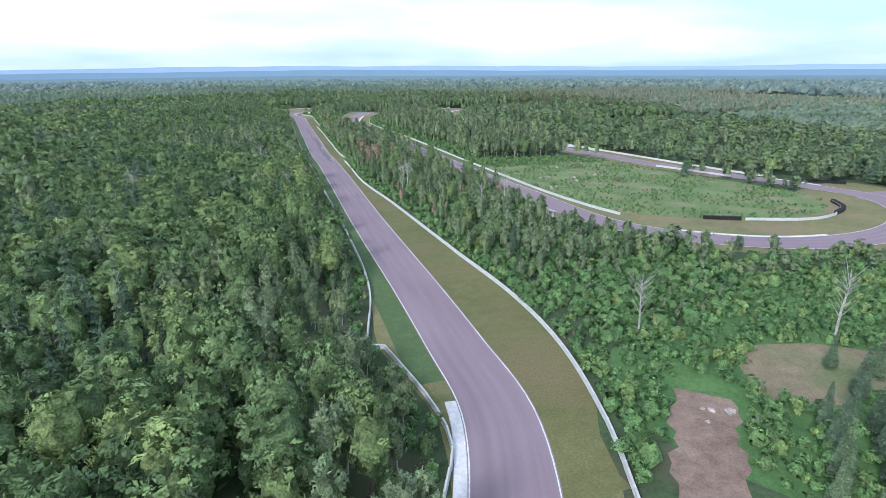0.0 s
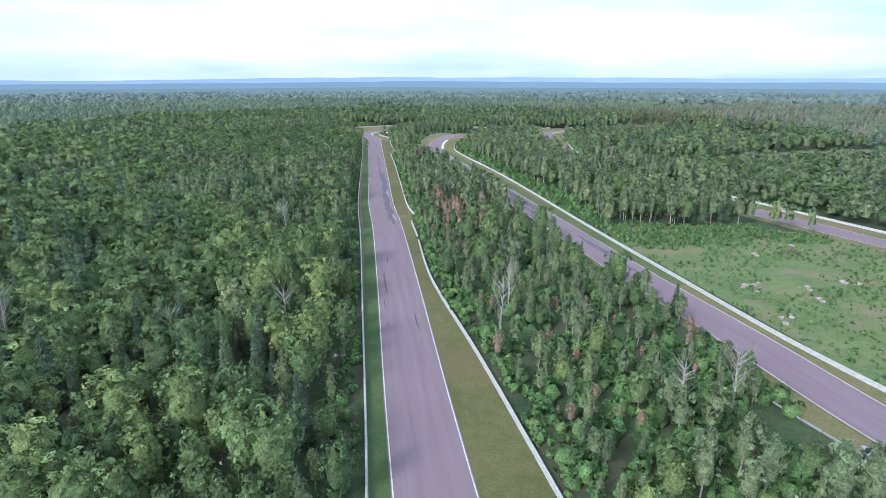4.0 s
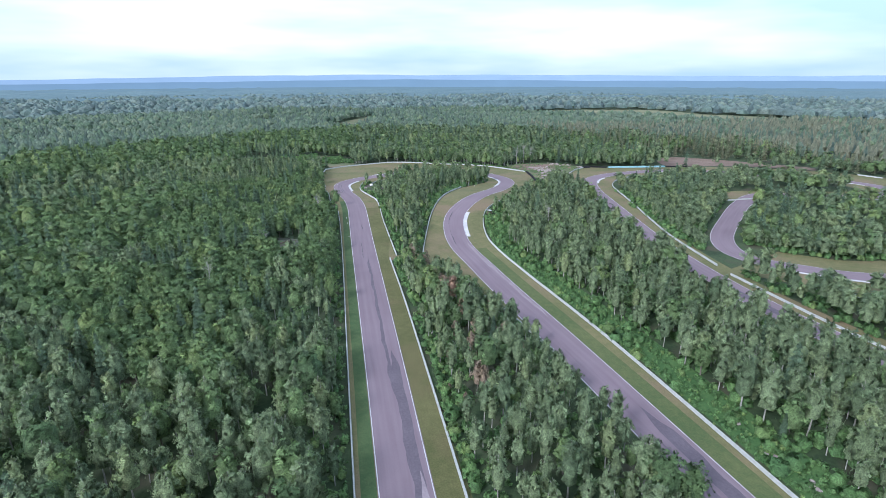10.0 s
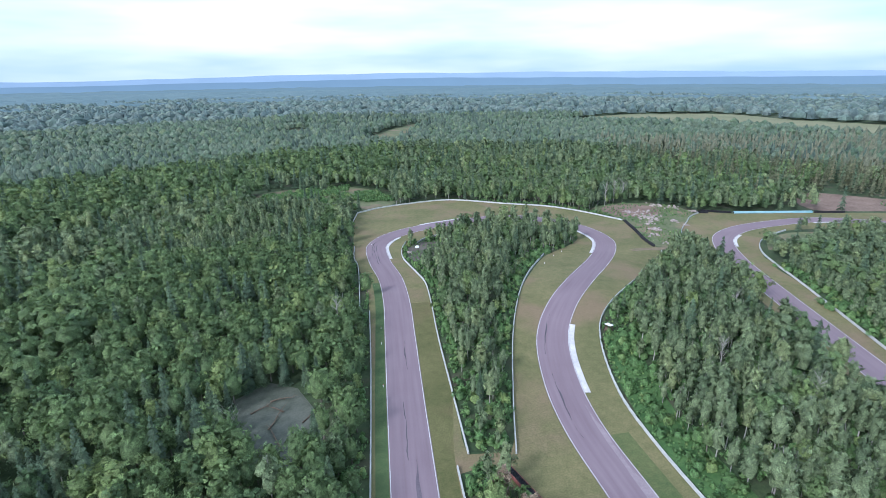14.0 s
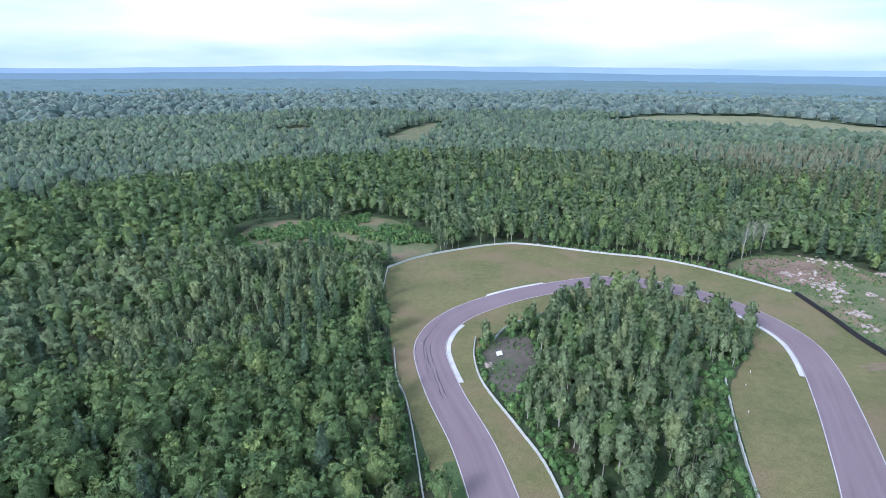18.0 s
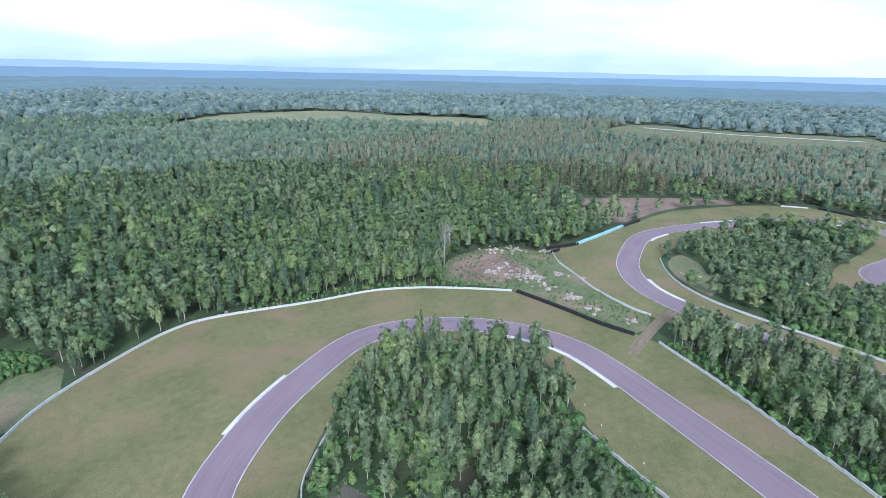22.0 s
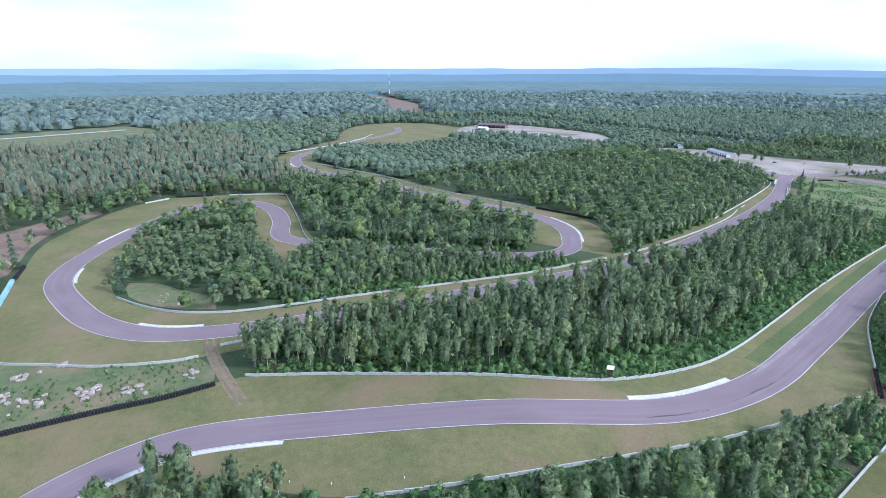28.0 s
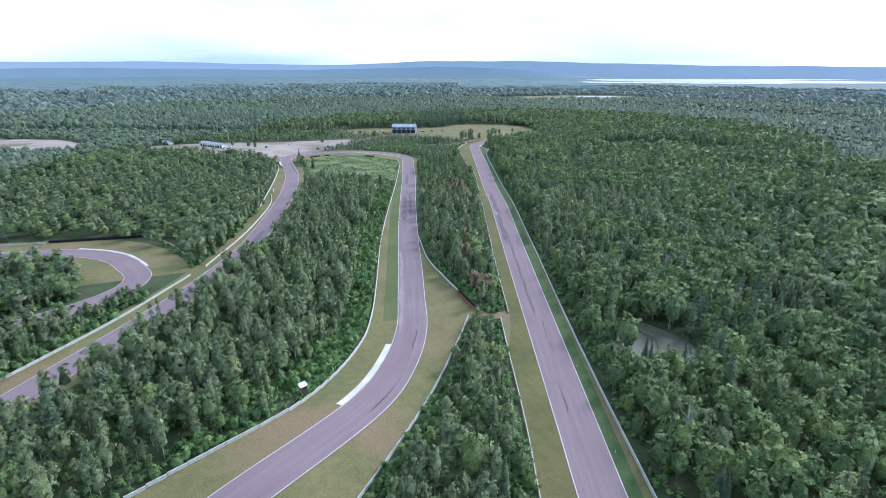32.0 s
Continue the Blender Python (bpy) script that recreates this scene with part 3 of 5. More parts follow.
tyre_wall([(284, 338), (298, 326)], "black tyre wall beyond the track")
south_wall = barrier([(217, 292), (235, 287), (248, 289), (258, 295)], "curved pale concrete barrier at the meadow's edge")
barrier([(244, 488), (257, 432), (268, 388), (276, 360), (282, 345)], GREYWHITE)


def kerb(a, b, side, label="white concrete kerb at the track's edge", wide=1.3, high=0.2, gap=0.0):
    line = cut(circuit, a, b)
    o = side * (HALF + gap)
    ob = raised("kerb", line, max(o, o + side * wide), min(o, o + side * wide), 0.0, high, KERB)
    return tagged(ob, label, "kerb", "track kerbs", kind="structure")


kerb((102, 196), (109, 224), 1, wide=1.6)
kerb((82, 774), (88, 811), -1)
kerb((107, 828), (130, 838), 1, "low double kerb of pale concrete slabs", 1.0)
kerb((192, 818), (190, 767), -1)
kerb((147, 690), (136.5, 655), 1, wide=1.7)
kerb((188, 283), (226, 268), 1, wide=1.0)
kerb((255, 775), (270, 797), -1, wide=1.4)
kerb((330, 815), (350, 812), -1, wide=1.3)
kerb((385, 794), (405, 779), 1, wide=1.2)
kerb((436, 752), (444, 735), -1, wide=1.2)
kerb((300, 575), (259, 594), -1, wide=1.2)
kerb((575, 632), (555, 634), 1, wide=1.2)
kerb((281, 325), (272, 345), -1, wide=1.2)


# ---- trees ----
def spray(c, normal, up, long, wide, rng):
    """One leafy spray: a four-cornered scrap, pointed towards up and slightly folded."""
    n = normal.normalized()
    v = (up - n * up.dot(n))
    v = v.normalized() if v.length > 1e-3 else n.orthogonal().normalized()
    u = n.cross(v)
    a, b = long * rng.uniform(0.7, 1.2), wide * rng.uniform(0.7, 1.2)
    return [c + v * a - n * 0.2 * b, c + u * b, c - v * a * 0.8 - n * 0.2 * b, c - u * b]


def egg(u, tip):
    return math.sin(math.pi * min(1, 0.22 + 0.76 * u)) ** tip


def leafy_crown(seed, low, high, wide, clumps, sprays, size, rows, sides, upright, tip):
    """A crown of frayed leaf sprays set in clumps round a slim core; upright: raised plumes, as on young aspens."""
    rng = random.Random(seed)
    tall = high - low
    grid = []
    for i in range(rows + 1):
        u = i / rows
        r = wide * max(0.05, egg(u, tip) * (1 - 0.35 * upright * u)) * 0.60
        grid.append([Vector((math.cos(a) * r, math.sin(a) * r, low + tall * (0.04 + 0.78 * u))) * rng.uniform(0.9, 1.1) for a in [6.283 * (k + 0.5 * (i % 2)) / sides for k in range(sides)]])
    verts = [p for a, b in zip(grid, grid[1:]) for k in range(sides) for p in (a[k], a[(k + 1) % sides], b[(k + 1) % sides], b[k])]
    outs = [Vector((p.x, p.y, 0.35 * wide)).normalized() for p in verts]
    solid = [1.0] * len(verts)
    lean = Vector((rng.uniform(-0.12, 0.12), rng.uniform(-0.12, 0.12), 0)) * wide
    for i in range(clumps):
        u = (i + 0.5) / clumps
        a = i * 2.399 + rng.uniform(-0.5, 0.5)
        if upright:
            own = wide * rng.uniform(0.34, 0.48)
            own_tall = own * rng.uniform(1.15, 1.6)
            r = wide * 0.74 * (1 - u) ** 0.6 * rng.uniform(0.8, 1.1)
            top = low + tall * (0.38 + 0.62 * u ** 0.7) * rng.uniform(0.92, 1.0)
            c = Vector((r * math.cos(a), r * math.sin(a), top - own_tall)) + lean * u
        else:
            full = egg(u, tip)
            own = wide * rng.uniform(0.36, 0.52) * (0.6 + 0.45 * full)
            own_tall = own * rng.uniform(0.9, 1.15)
            r = max(0.0, wide * full - own * 0.75) * rng.uniform(0.75, 1.15)
            c = Vector((r * math.cos(a), r * math.sin(a), min(low + tall * u ** 0.8, high - own_tall))) + lean * u
            if i == clumps - 1:
                c = lean + Vector((0, 0, high - own_tall))
        for k in range(sprays):
            d = Vector((rng.gauss(0, 1), rng.gauss(0, 1), rng.gauss(0.5, 0.85))).normalized()
            width = own * (1 - 0.7 * max(0.0, d.z)) if upright else own
            p = c + Vector((d.x * width, d.y * width, (0.1 + 0.85 * d.z) * own_tall)) * rng.uniform(0.75, 1.12)
            n = d + Vector((rng.gauss(0, 0.45), rng.gauss(0, 0.45), rng.gauss(0.1, 0.35)))
            rise = Vector((d.x * 0.3, d.y * 0.3, 1.0)) if upright else Vector((rng.gauss(0, 1), rng.gauss(0, 1), rng.gauss(0.3, 0.7)))
            verts += spray(p, n, rise, size * (1.0 if upright else 0.95), size * (0.6 if upright else 0.8), rng)
            outs += [(d + Vector((rng.gauss(0, 0.3), rng.gauss(0, 0.3), rng.gauss(0.2, 0.3)))).normalized()] * 4
            solid += [0.0] * 4
    v = np.array([tuple(p) for p in verts])
    o = np.array([tuple(p) for p in outs])
    away_from = (v - crown_heart(v)) * np.array([1, 1, 0.6])
    away_from /= np.maximum(np.linalg.norm(away_from, axis=1), 1e-6)[:, None]
    n = 0.6 * o + 0.55 * away_from + np.array([0, 0, 0.18])
    n /= np.maximum(np.linalg.norm(n, axis=1), 1e-6)[:, None]
    return v, n, np.array(solid)


def conifer_crown(seed, low, high, wide, tiers, arms):
    """Drooping arms in tiers round a stem."""
    rng = random.Random(seed)
    verts = []
    for i in range(tiers):
        u = i / tiers
        h = low + (high - low) * u
        for k in range(arms):
            a = 6.283 * k / arms + i * 1.3 + rng.uniform(-0.25, 0.25)
            r = wide * (1 - u) ** 0.85 * rng.uniform(0.75, 1.1) + 0.18
            w = 0.42 * r + 0.22
            d, s = Vector((math.cos(a), math.sin(a), 0)), Vector((-math.sin(a), math.cos(a), 0))
            drop = r * rng.uniform(0.22, 0.5)
            top = (high - low) / tiers * 0.9
            verts += [Vector((0, 0, h + top)), d * r * 0.6 + s * w + Vector((0, 0, h - drop * 0.4)), d * r + Vector((0, 0, h - drop)), d * r * 0.6 - s * w + Vector((0, 0, h - drop * 0.4))]
    return np.array([tuple(v) for v in verts])


def crown_heart(v):
    lo, hi = v[:, 2].min(), v[:, 2].max()
    return np.array([0, 0, lo + 0.3 * (hi - lo)])


def facing_out(verts):
    """The same quads, all wound so that they face away from the crown's heart."""
    v = np.array(verts, float)
    q = v.reshape(-1, 4, 3)
    flat = np.cross(q[:, 2] - q[:, 0], q[:, 3] - q[:, 1])
    out = (q.mean(1) - crown_heart(v)) * np.array([1, 1, 0.6]) + np.array([0, 0, 0.6])
    back = (flat * out).sum(1) < 0
    q[back] = q[back][:, ::-1]
    return q.reshape(-1, 3)


def soft_normals(verts, outward=0.6, faceted=0.6):
    """Normals of a crown, turned outwards from its heart so that it is shaded as a whole."""
    v = np.asarray(verts)
    q = v.reshape(-1, 4, 3)
    flat = np.cross(q[:, 2] - q[:, 0], q[:, 3] - q[:, 1])
    flat /= np.maximum(np.linalg.norm(flat, axis=1), 1e-6)[:, None]
    out = (q.mean(1) - crown_heart(v)) * np.array([1, 1, 0.6])
    out /= np.maximum(np.linalg.norm(out, axis=1), 1e-6)[:, None]
    n = outward * out + faceted * flat + np.array([0, 0, 0.15])
    n /= np.maximum(np.linalg.norm(n, axis=1), 1e-6)[:, None]
    return np.repeat(n, 4, axis=0)


def stem(seed, high, thick, limbs, reach):
    """A tapered, slightly crooked trunk with limbs, all of quads."""
    rng = random.Random(seed)
    verts = []

    def tube(a, b, ra, rb):
        d = (b - a).normalized()
        u = d.orthogonal().normalized()
        w = d.cross(u)
        n = 5
        for k in range(n):
            p, q = 6.283 * k / n, 6.283 * (k + 1) / n
            verts.extend([a + (u * math.cos(p) + w * math.sin(p)) * ra, a + (u * math.cos(q) + w * math.sin(q)) * ra, b + (u * math.cos(q) + w * math.sin(q)) * rb, b + (u * math.cos(p) + w * math.sin(p)) * rb])

    at = Vector((0, 0, -0.2))
    for i in range(4):
        to = Vector((rng.uniform(-0.2, 0.2), rng.uniform(-0.2, 0.2), high * (i + 1) / 4))
        tube(at, to, thick * (1 - i * 0.22), thick * (1 - (i + 1) * 0.22))
        at = to
    for i in range(limbs):
        h = high * rng.uniform(0.35, 0.9)
        a = i * 2.4 + rng.uniform(-0.4, 0.4)
        start = Vector((0, 0, h))
        end = start + Vector((math.cos(a) * reach, math.sin(a) * reach, reach * rng.uniform(0.6, 1.3))) * rng.uniform(0.6, 1.0)
        tube(start, end, thick * 0.35, thick * 0.08)
    return np.array([tuple(v) for v in verts])


def quad_mesh(name, verts, mat, tint=None, soft=None, solid=None):
    """A mesh whose vertices, four by four, are its faces."""
    me = bpy.data.meshes.new(name)
    n = len(verts)
    me.vertices.add(n)
    me.vertices.foreach_set("co", np.asarray(verts, np.float32).ravel())
    me.loops.add(n)
    me.loops.foreach_set("vertex_index", np.arange(n, dtype=np.int32))
    me.polygons.add(n // 4)
    me.polygons.foreach_set("loop_start", np.arange(0, n, 4, dtype=np.int32))
    me.polygons.foreach_set("loop_total", np.full(n // 4, 4, np.int32))
    if tint is not None:
        at = me.attributes.new("tint", "FLOAT", "POINT")
        at.data.foreach_set("value", np.asarray(tint, np.float32))
    if solid is not None:
        at = me.attributes.new("solid", "FLOAT", "POINT")
        at.data.foreach_set("value", np.asarray(solid, np.float32))
    me.update(calc_edges=True)
    if soft is not None:
        me.polygons.foreach_set("use_smooth", np.ones(n // 4, bool))
        me.normals_split_custom_set_from_vertices(np.asarray(soft, np.float32))
    me.materials.append(mat)
    return me


def planted(verts, x, y, size, turn, slim):
    """Copies of one shape, set out at the places given."""
    c, s = np.cos(turn)[:, None], np.sin(turn)[:, None]
    vx, vy, vz = verts[None, :, 0] * slim[:, None], verts[None, :, 1] * slim[:, None], verts[None, :, 2]
    k = size[:, None]
    return np.stack([x[:, None] + k * (vx * c - vy * s), y[:, None] + k * (vx * s + vy * c), k * vz + lift(x, y)[:, None]], 2).reshape(-1, 3)


def turned(normals, turn):
    c, s = np.cos(turn)[:, None], np.sin(turn)[:, None]
    nx, ny, nz = normals[None, :, 0], normals[None, :, 1], normals[None, :, 2]
    return np.stack([nx * c - ny * s, nx * s + ny * c, nz + 0 * c], 2).reshape(-1, 3)


def rolling(x, y, scale, seed):
    """Smooth uneven values from 0 to 1 over the land."""
    a = np.sin(x / scale + seed + 1.7 * np.sin(y / scale * 0.8 + seed * 2)) + np.sin(y / scale * 1.1 - seed + 1.3 * np.sin(x / scale * 0.7 - seed)) + 0.6 * np.sin((x + y) / scale * 2.3 + seed * 3)
    return (a + 2.6) / 5.2


# each kind: leaves, bark, label, crown (low, high, wide, upright, tip), trunk (height, thickness, limbs, reach)
KINDS = {
    "aspen_tree": dict(leaf=ASPEN_LEAF, bark=BIRCH, label="slender grey-green aspen with a pale trunk", crown=(3.4, 11.2, 2.45, 0.9, 0.46), stem=(11.0, 0.16, 7, 1.6)),
    "maple_tree": dict(leaf=MAPLE_LEAF, bark=BARK, label="broad green leafy tree at the edge of the woods", crown=(3.0, 10.2, 3.4, 0.0, 0.42), stem=(8.5, 0.22, 7, 2.4)),
    "spruce_tree": dict(leaf=SPRUCE_LEAF, bark=BARK, label="dark blue-green spruce with drooping tiers", crown=None, stem=(10.5, 0.17, 0, 1.0)),
    "shrub": dict(leaf=SHRUB_LEAF, bark=BARK, label="low bright green bush beside the barrier", crown=(0.05, 2.2, 1.6, 0.0, 0.4), stem=(1.6, 0.06, 5, 0.8)),
    "withered_tree": dict(leaf=DRY_LEAF, bark=BARK, label="thin tree with rusty dry foliage", crown=(2.2, 9.0, 1.9, 0.8, 0.5), stem=(8.0, 0.12, 8, 1.4)),
    "larch_tree": dict(leaf=LARCH_LEAF, bark=BARK, label="slim olive-green larch in the marshy woods", crown=None, stem=(9.5, 0.14, 0, 1.0)),
}
# by nearness: clumps, sprays to a clump, size of a spray, rows and sides of the core
LEVELS = {0: (15, 19, 0.50, 4, 6), 1: (10, 8, 0.80, 3, 5), 2: (5, 5, 1.25, 2, 4)}


@functools.lru_cache(None)
def shapes(kind, level):
    """Crowns of one kind: corners, normals and which parts are closed masses."""
    spec, out = KINDS[kind], []
    for s in range(4 if level < 2 else 3):
        if spec["crown"] is None:
            t, a = {0: (15, 10), 1: (10, 7), 2: (7, 5)}[level]
            slim = 0.62 if kind == "larch_tree" else 1.0
            crown = facing_out(conifer_crown(s + 5, 1.2, 12.0 + s, (2.0 + 0.2 * s) * slim, t, a))
            out.append((crown, soft_normals(crown), np.tile([0.0, 0.0, 0.0, 0.0], len(crown) // 4)))
            continue
        clumps, sprays, size, rows, sides = LEVELS[level]
        low, high, wide, upright, tip = spec["crown"]
        if kind == "shrub":
            clumps, sprays, size, rows, sides = {0: (6, 10, 0.40, 3, 6), 1: (4, 5, 0.55, 2, 4), 2: (2, 5, 0.75, 2, 4)}[level]
        out.append(leafy_crown(s + 21, low, high, wide, clumps, sprays, size, rows, sides, upright, tip))
    return out


def scatter(x0, x1, y0, y1, gap, seed):
    rng = np.random.default_rng(seed)
    gx, gy = np.meshgrid(np.arange(x0, x1, gap), np.arange(y0, y1, gap))
    x, y = gx.ravel(), gy.ravel()
    return x + rng.uniform(-0.48, 0.48, len(x)) * gap, y + rng.uniform(-0.48, 0.48, len(x)) * gap, rng


OPEN = {
    "marsh_field": [(400, 1500), (441, 1560), (582, 1640), (765, 1605), (800, 1450), (870, 1290), (700, 1170), (623, 1310), (514, 1389)],
    "marsh_pool_bank": [(760, 1020), (985, 1060), (1000, 900), (1050, 740), (880, 715), (800, 850)],
    "north_glade": [(52, 1260), (60, 1330), (118, 1490), (160, 1480), (120, 1340), (90, 1240)],
    "small_glade": [(-90, 1330), (-80, 1430), (-45, 1430), (-50, 1330)],
    "scrub_glade": [(-4, 872), (-8, 936), (30, 940), (36, 880)],
    "thin_glade": [(40, 884), (40, 948), (68, 942), (90, 893), (72, 872)],
    "west_meadow": [(-22, 205), (-30, 250), (-90, 268), (-150, 288), (-168, 262), (-110, 205), (-70, 178)],
    "paddock_ground": [(270, 262), (300, 305), (350, 300), (440, 270), (456, 240), (410, 212), (350, 200), (300, 188), (255, 172), (246, 200), (255, 230)],
    "south_ground": [(68, 200), (40, 130), (25, 60), (60, 0), (130, 0), (160, 40), (265, 60), (275, 110), (200, 135), (150, 150), (128, 172), (108, 150), (90, 190)],
    "pond_marsh": [(-340, -800), (-330, -560), (-120, -500), (30, -560), (30, -720), (-150, -830)],
    "loop_field": [(640, 480), (655, 400), (672, 325), (750, 305), (850, 310), (890, 370), (875, 430), (800, 490), (720, 530), (690, 565)],
    "far_paddock": [(520, 262), (600, 190), (770, 210), (770, 300), (690, 350), (600, 310)],
    "swamp": [(46, 662), (53, 670), (62, 666), (69, 654), (72, 642), (66, 634), (57, 636), (49, 646)],
    "bare_hill": [(930, 240), (1060, 290), (1400, 110), (1900, -40), (1960, -130), (1400, 20), (1050, 200)],
}
open_lines = {k: smooth_line(v, 12, True) for k, v in OPEN.items()}


bushy_edge = smooth_line([(158, 686), (154.5, 678), (150.8, 655), (150.5, 634), (154, 604), (161, 550), (166, 490), (170, 440)], 3.0)
weeds = tagged(ribbon("weeds", bushy_edge, 11.0, 0.6, 0.07, WEEDS), "bright green weeds behind the barrier", "ground", kind="structure")
gate_line = smooth_line([(200, 772), (225, 774), (250, 772)], 2.0)
dirt_line = smooth_line([(104, 164), (120, 190), (127.5, 201), (139.5, 217)], 3.0)


def free(x, y, edge=2.2):
    """Where a tree may stand."""
    ok = np.ones(len(x), bool)
    local = (x > -250) & (x < 900) & (y > 0) & (y < 1000)
    lx, ly = x[local], y[local]
    good = ~inside(lx, ly, main_line) | inside(lx, ly, north_line) | inside(lx, ly, strip_line)
    good &= ~inside(lx, ly, h2_line) | inside(lx, ly, h2_isle)
    good &= away(lx, ly, circuit) > 8.5
    good &= away(lx, ly, C_part) > 11
    good &= away(lx, ly, D_part) > 20
    good &= away(lx, ly, pit_line) > 11
    for line in (meadow_line, rubble_line, cutting_line, island_dirt_line, open_line, dry_line, stony_line):
        good &= ~inside(lx, ly, line)
    for line in wall_lines:
        good &= away(lx, ly, line) > edge
    good &= away(lx, ly, gate_line) > 7.5
    good &= away(lx, ly, np.array([(162, 308), (158, 313), (154, 318)])) > 5.5
    good &= (away(lx, ly, bushy_edge) > 9.0) | (edge < 2.0)
    ok[local] = good
    for line in open_lines.values():
        ok &= ~inside(x, y, line)
    ok &= away(x, y, dirt_line) > 7
    return ok


def swampy(x, y):
    """The wet land east of the hairpins, where larches grow."""
    return (y > 850 - 0.35 * (x - 400)) & (x > 330) & (y < 1180) & (x < 1150) | (x > 470) & (x < 1150) & (y > 640) & (y < 1180)


def kind_of(x, y, rng):
    """Which kind grows where: stands of conifers, aspen thickets, mixed woods."""
    stand, patch = rolling(x, y, 55.0, 2.0), rolling(x, y, 14.0, 5.0)
    r = rng.random(len(x))
    kind = np.where(r < 0.48, 0, 1)
    kind = np.where((stand > 0.55) & (r < 0.8), 0, kind)
    kind = np.where((patch > 0.74) & (r < 0.55), 2, kind)
    kind = np.where(r > 0.955, 2, kind)
    kind = np.where((x < 84) & (kind == 0) & (stand < 0.66) & (r < 0.42), 1, kind)
    strip = inside(x, y, strip_line) | inside(x, y, north_line)
    between = (x > 140) & (x < 262) & (y > 430) & (y < 800)
    kind = np.where((strip | between) & (r < 0.86), 0, kind)
    kind = np.where((strip) & (y > 300) & (y < 620) & (rolling(x, y, 17.0, 1.0) > 0.62) & (r < 0.3), 4, kind)
    pines = (x > 128) & (y < 212) & (x < 190)
    kind = np.where(pines, 2, kind)
    kind = np.where((x > 300) & (y > 620) & (r > 0.86), 2, kind)
    kind = np.where((y > 900) & (r > 0.84), 2, kind)
    kind = np.where(swampy(x, y) & (r < 0.35 + 0.5 * rolling(x, y, 40.0, 3.0)), 5, kind)
    for px, py, reach in ((124, 442, 11), (131, 430, 8), (118, 462, 6), (112, 612, 5), (120, 585, 7)):
        kind = np.where((np.hypot(x - px, y - py) < reach) & (r < 0.75), 4, kind)
    deep = (x < 58) & (y < 700)
    kind = np.where(deep & (kind == 0) & (rolling(x, y, 26.0, 7.0) < 0.55), 1, kind)
    return kind


NAMES = list(KINDS)


def stature(x, y):
    """Young low growth in the east, taller woods elsewhere."""
    f = np.ones(len(x))
    f = np.where((x > 244) & (y > 420) & (y < 830), 0.76, f)
    f = np.where(inside(x, y, h2_isle), 0.72, f)
    behind = away(x, y, smooth_line([(304, 797), (277, 779), (260, 745), (251, 703), (242, 667), (237, 640), (230, 596)], 4.0))
    f = np.where((x > 238) & (x < 330) & (y > 590) & (y < 745), 0.40 + 0.38 * np.clip((behind - 9) / 12, 0, 1), f)
    f = np.where(((x > 136) & (y > 212) & (y < 300) & (x < 270)) | ((x > 149) & (y > 280) & (y < 350) & (x < 180)), 0.58, f)
    f = np.where((y < -600) & (x < 150), 0.62, f)
    f = np.where(inside(x, y, north_line), 0.34 + 0.62 * np.clip((away(x, y, smooth_line([(160, 768), (146, 740), (136, 715), (128, 688)], 3.0)) - 2) / 11, 0, 1), f)
    f = np.where((x > 330) & (x < 900) & (y > 300) & (y < 620), 0.66, f)
    f = np.where((x > 480) & (x < 690) & (y > 400) & (y < 545), 0.42, f)
    f = np.where((x > 230) & (x < 900) & (y > 110) & (y <= 300), 0.55, f)
    f = np.where((x > 240) & (x <= 330) & (y > 300) & (y < 420), 0.62, f)
    f = np.where((x > 125) & (x < 300) & (y > 60) & (y < 262), 0.34, f)
    f = np.where((x > 112) & (x < 160) & (y > 300) & (y < 480), 0.82, f)
    return f


STUFF = {n: [[], [], [], []] for n in NAMES}
TRUNKS = {"pale": [], "dark": []}


def add_stuff(kind, level, x, y, size, rng, trunks, broad=None):
    forms = shapes(kind, level)
    pick = rng.integers(0, len(forms), len(x))
    for s, (form, normals, solid) in enumerate(forms):
        w = pick == s
        if not w.any():
            continue
        turn = rng.uniform(0, 6.28, w.sum())
        STUFF[kind][0].append(planted(form, x[w], y[w], size[w], turn, rng.uniform(0.85, 1.25, w.sum()) * (1.15 if level == 2 and KINDS[kind]["crown"] else 1.0) * (1.0 if broad is None else broad[w])))
        STUFF[kind][2].append(turned(normals, turn))
        STUFF[kind][3].append(np.tile(solid, w.sum()))
        STUFF[kind][1].append(np.repeat(rng.random(w.sum()), len(form)))
    if trunks:
        st = stem(3, *KINDS[kind]["stem"][:2], 2, KINDS[kind]["stem"][3])
        TRUNKS["pale" if kind == "aspen_tree" else "dark"].append(planted(st, x, y, size, rng.uniform(0, 6.28, len(x)), np.ones(len(x))))


def belt(x, y):
    """How far from the track the finer trees reach: further into the western woods, which lie below the way."""
    return np.where((x < 95) & (y < 900), 98.0, 62.0)


# trees beside the track, each a thing of its own, and the woods behind them
x, y, rng = scatter(-70, 330, 140, 960, 4.15, 7)
d = away(x, y, near_part)
keep = (d < belt(x, y)) & (y > 160)
x, y, d = x[keep], y[keep], d[keep]
ok = free(x, y, 3.0)
x, y, d = x[ok], y[ok], d[ok]
kind = kind_of(x, y, rng)
edge_near = np.minimum.reduce([away(x, y, l) for l in wall_lines[:13]])
size = rng.uniform(0.58, 1.2, len(x)) * np.where(edge_near < 6, 0.8, 1.0) * (0.86 + 0.28 * rolling(x, y, 19.0, 9.0)) * stature(x, y)
ORIGINALS = {}
LIMIT = {0: 290, 1: 240, 2: 150, 3: 0, 4: 60, 5: 0}
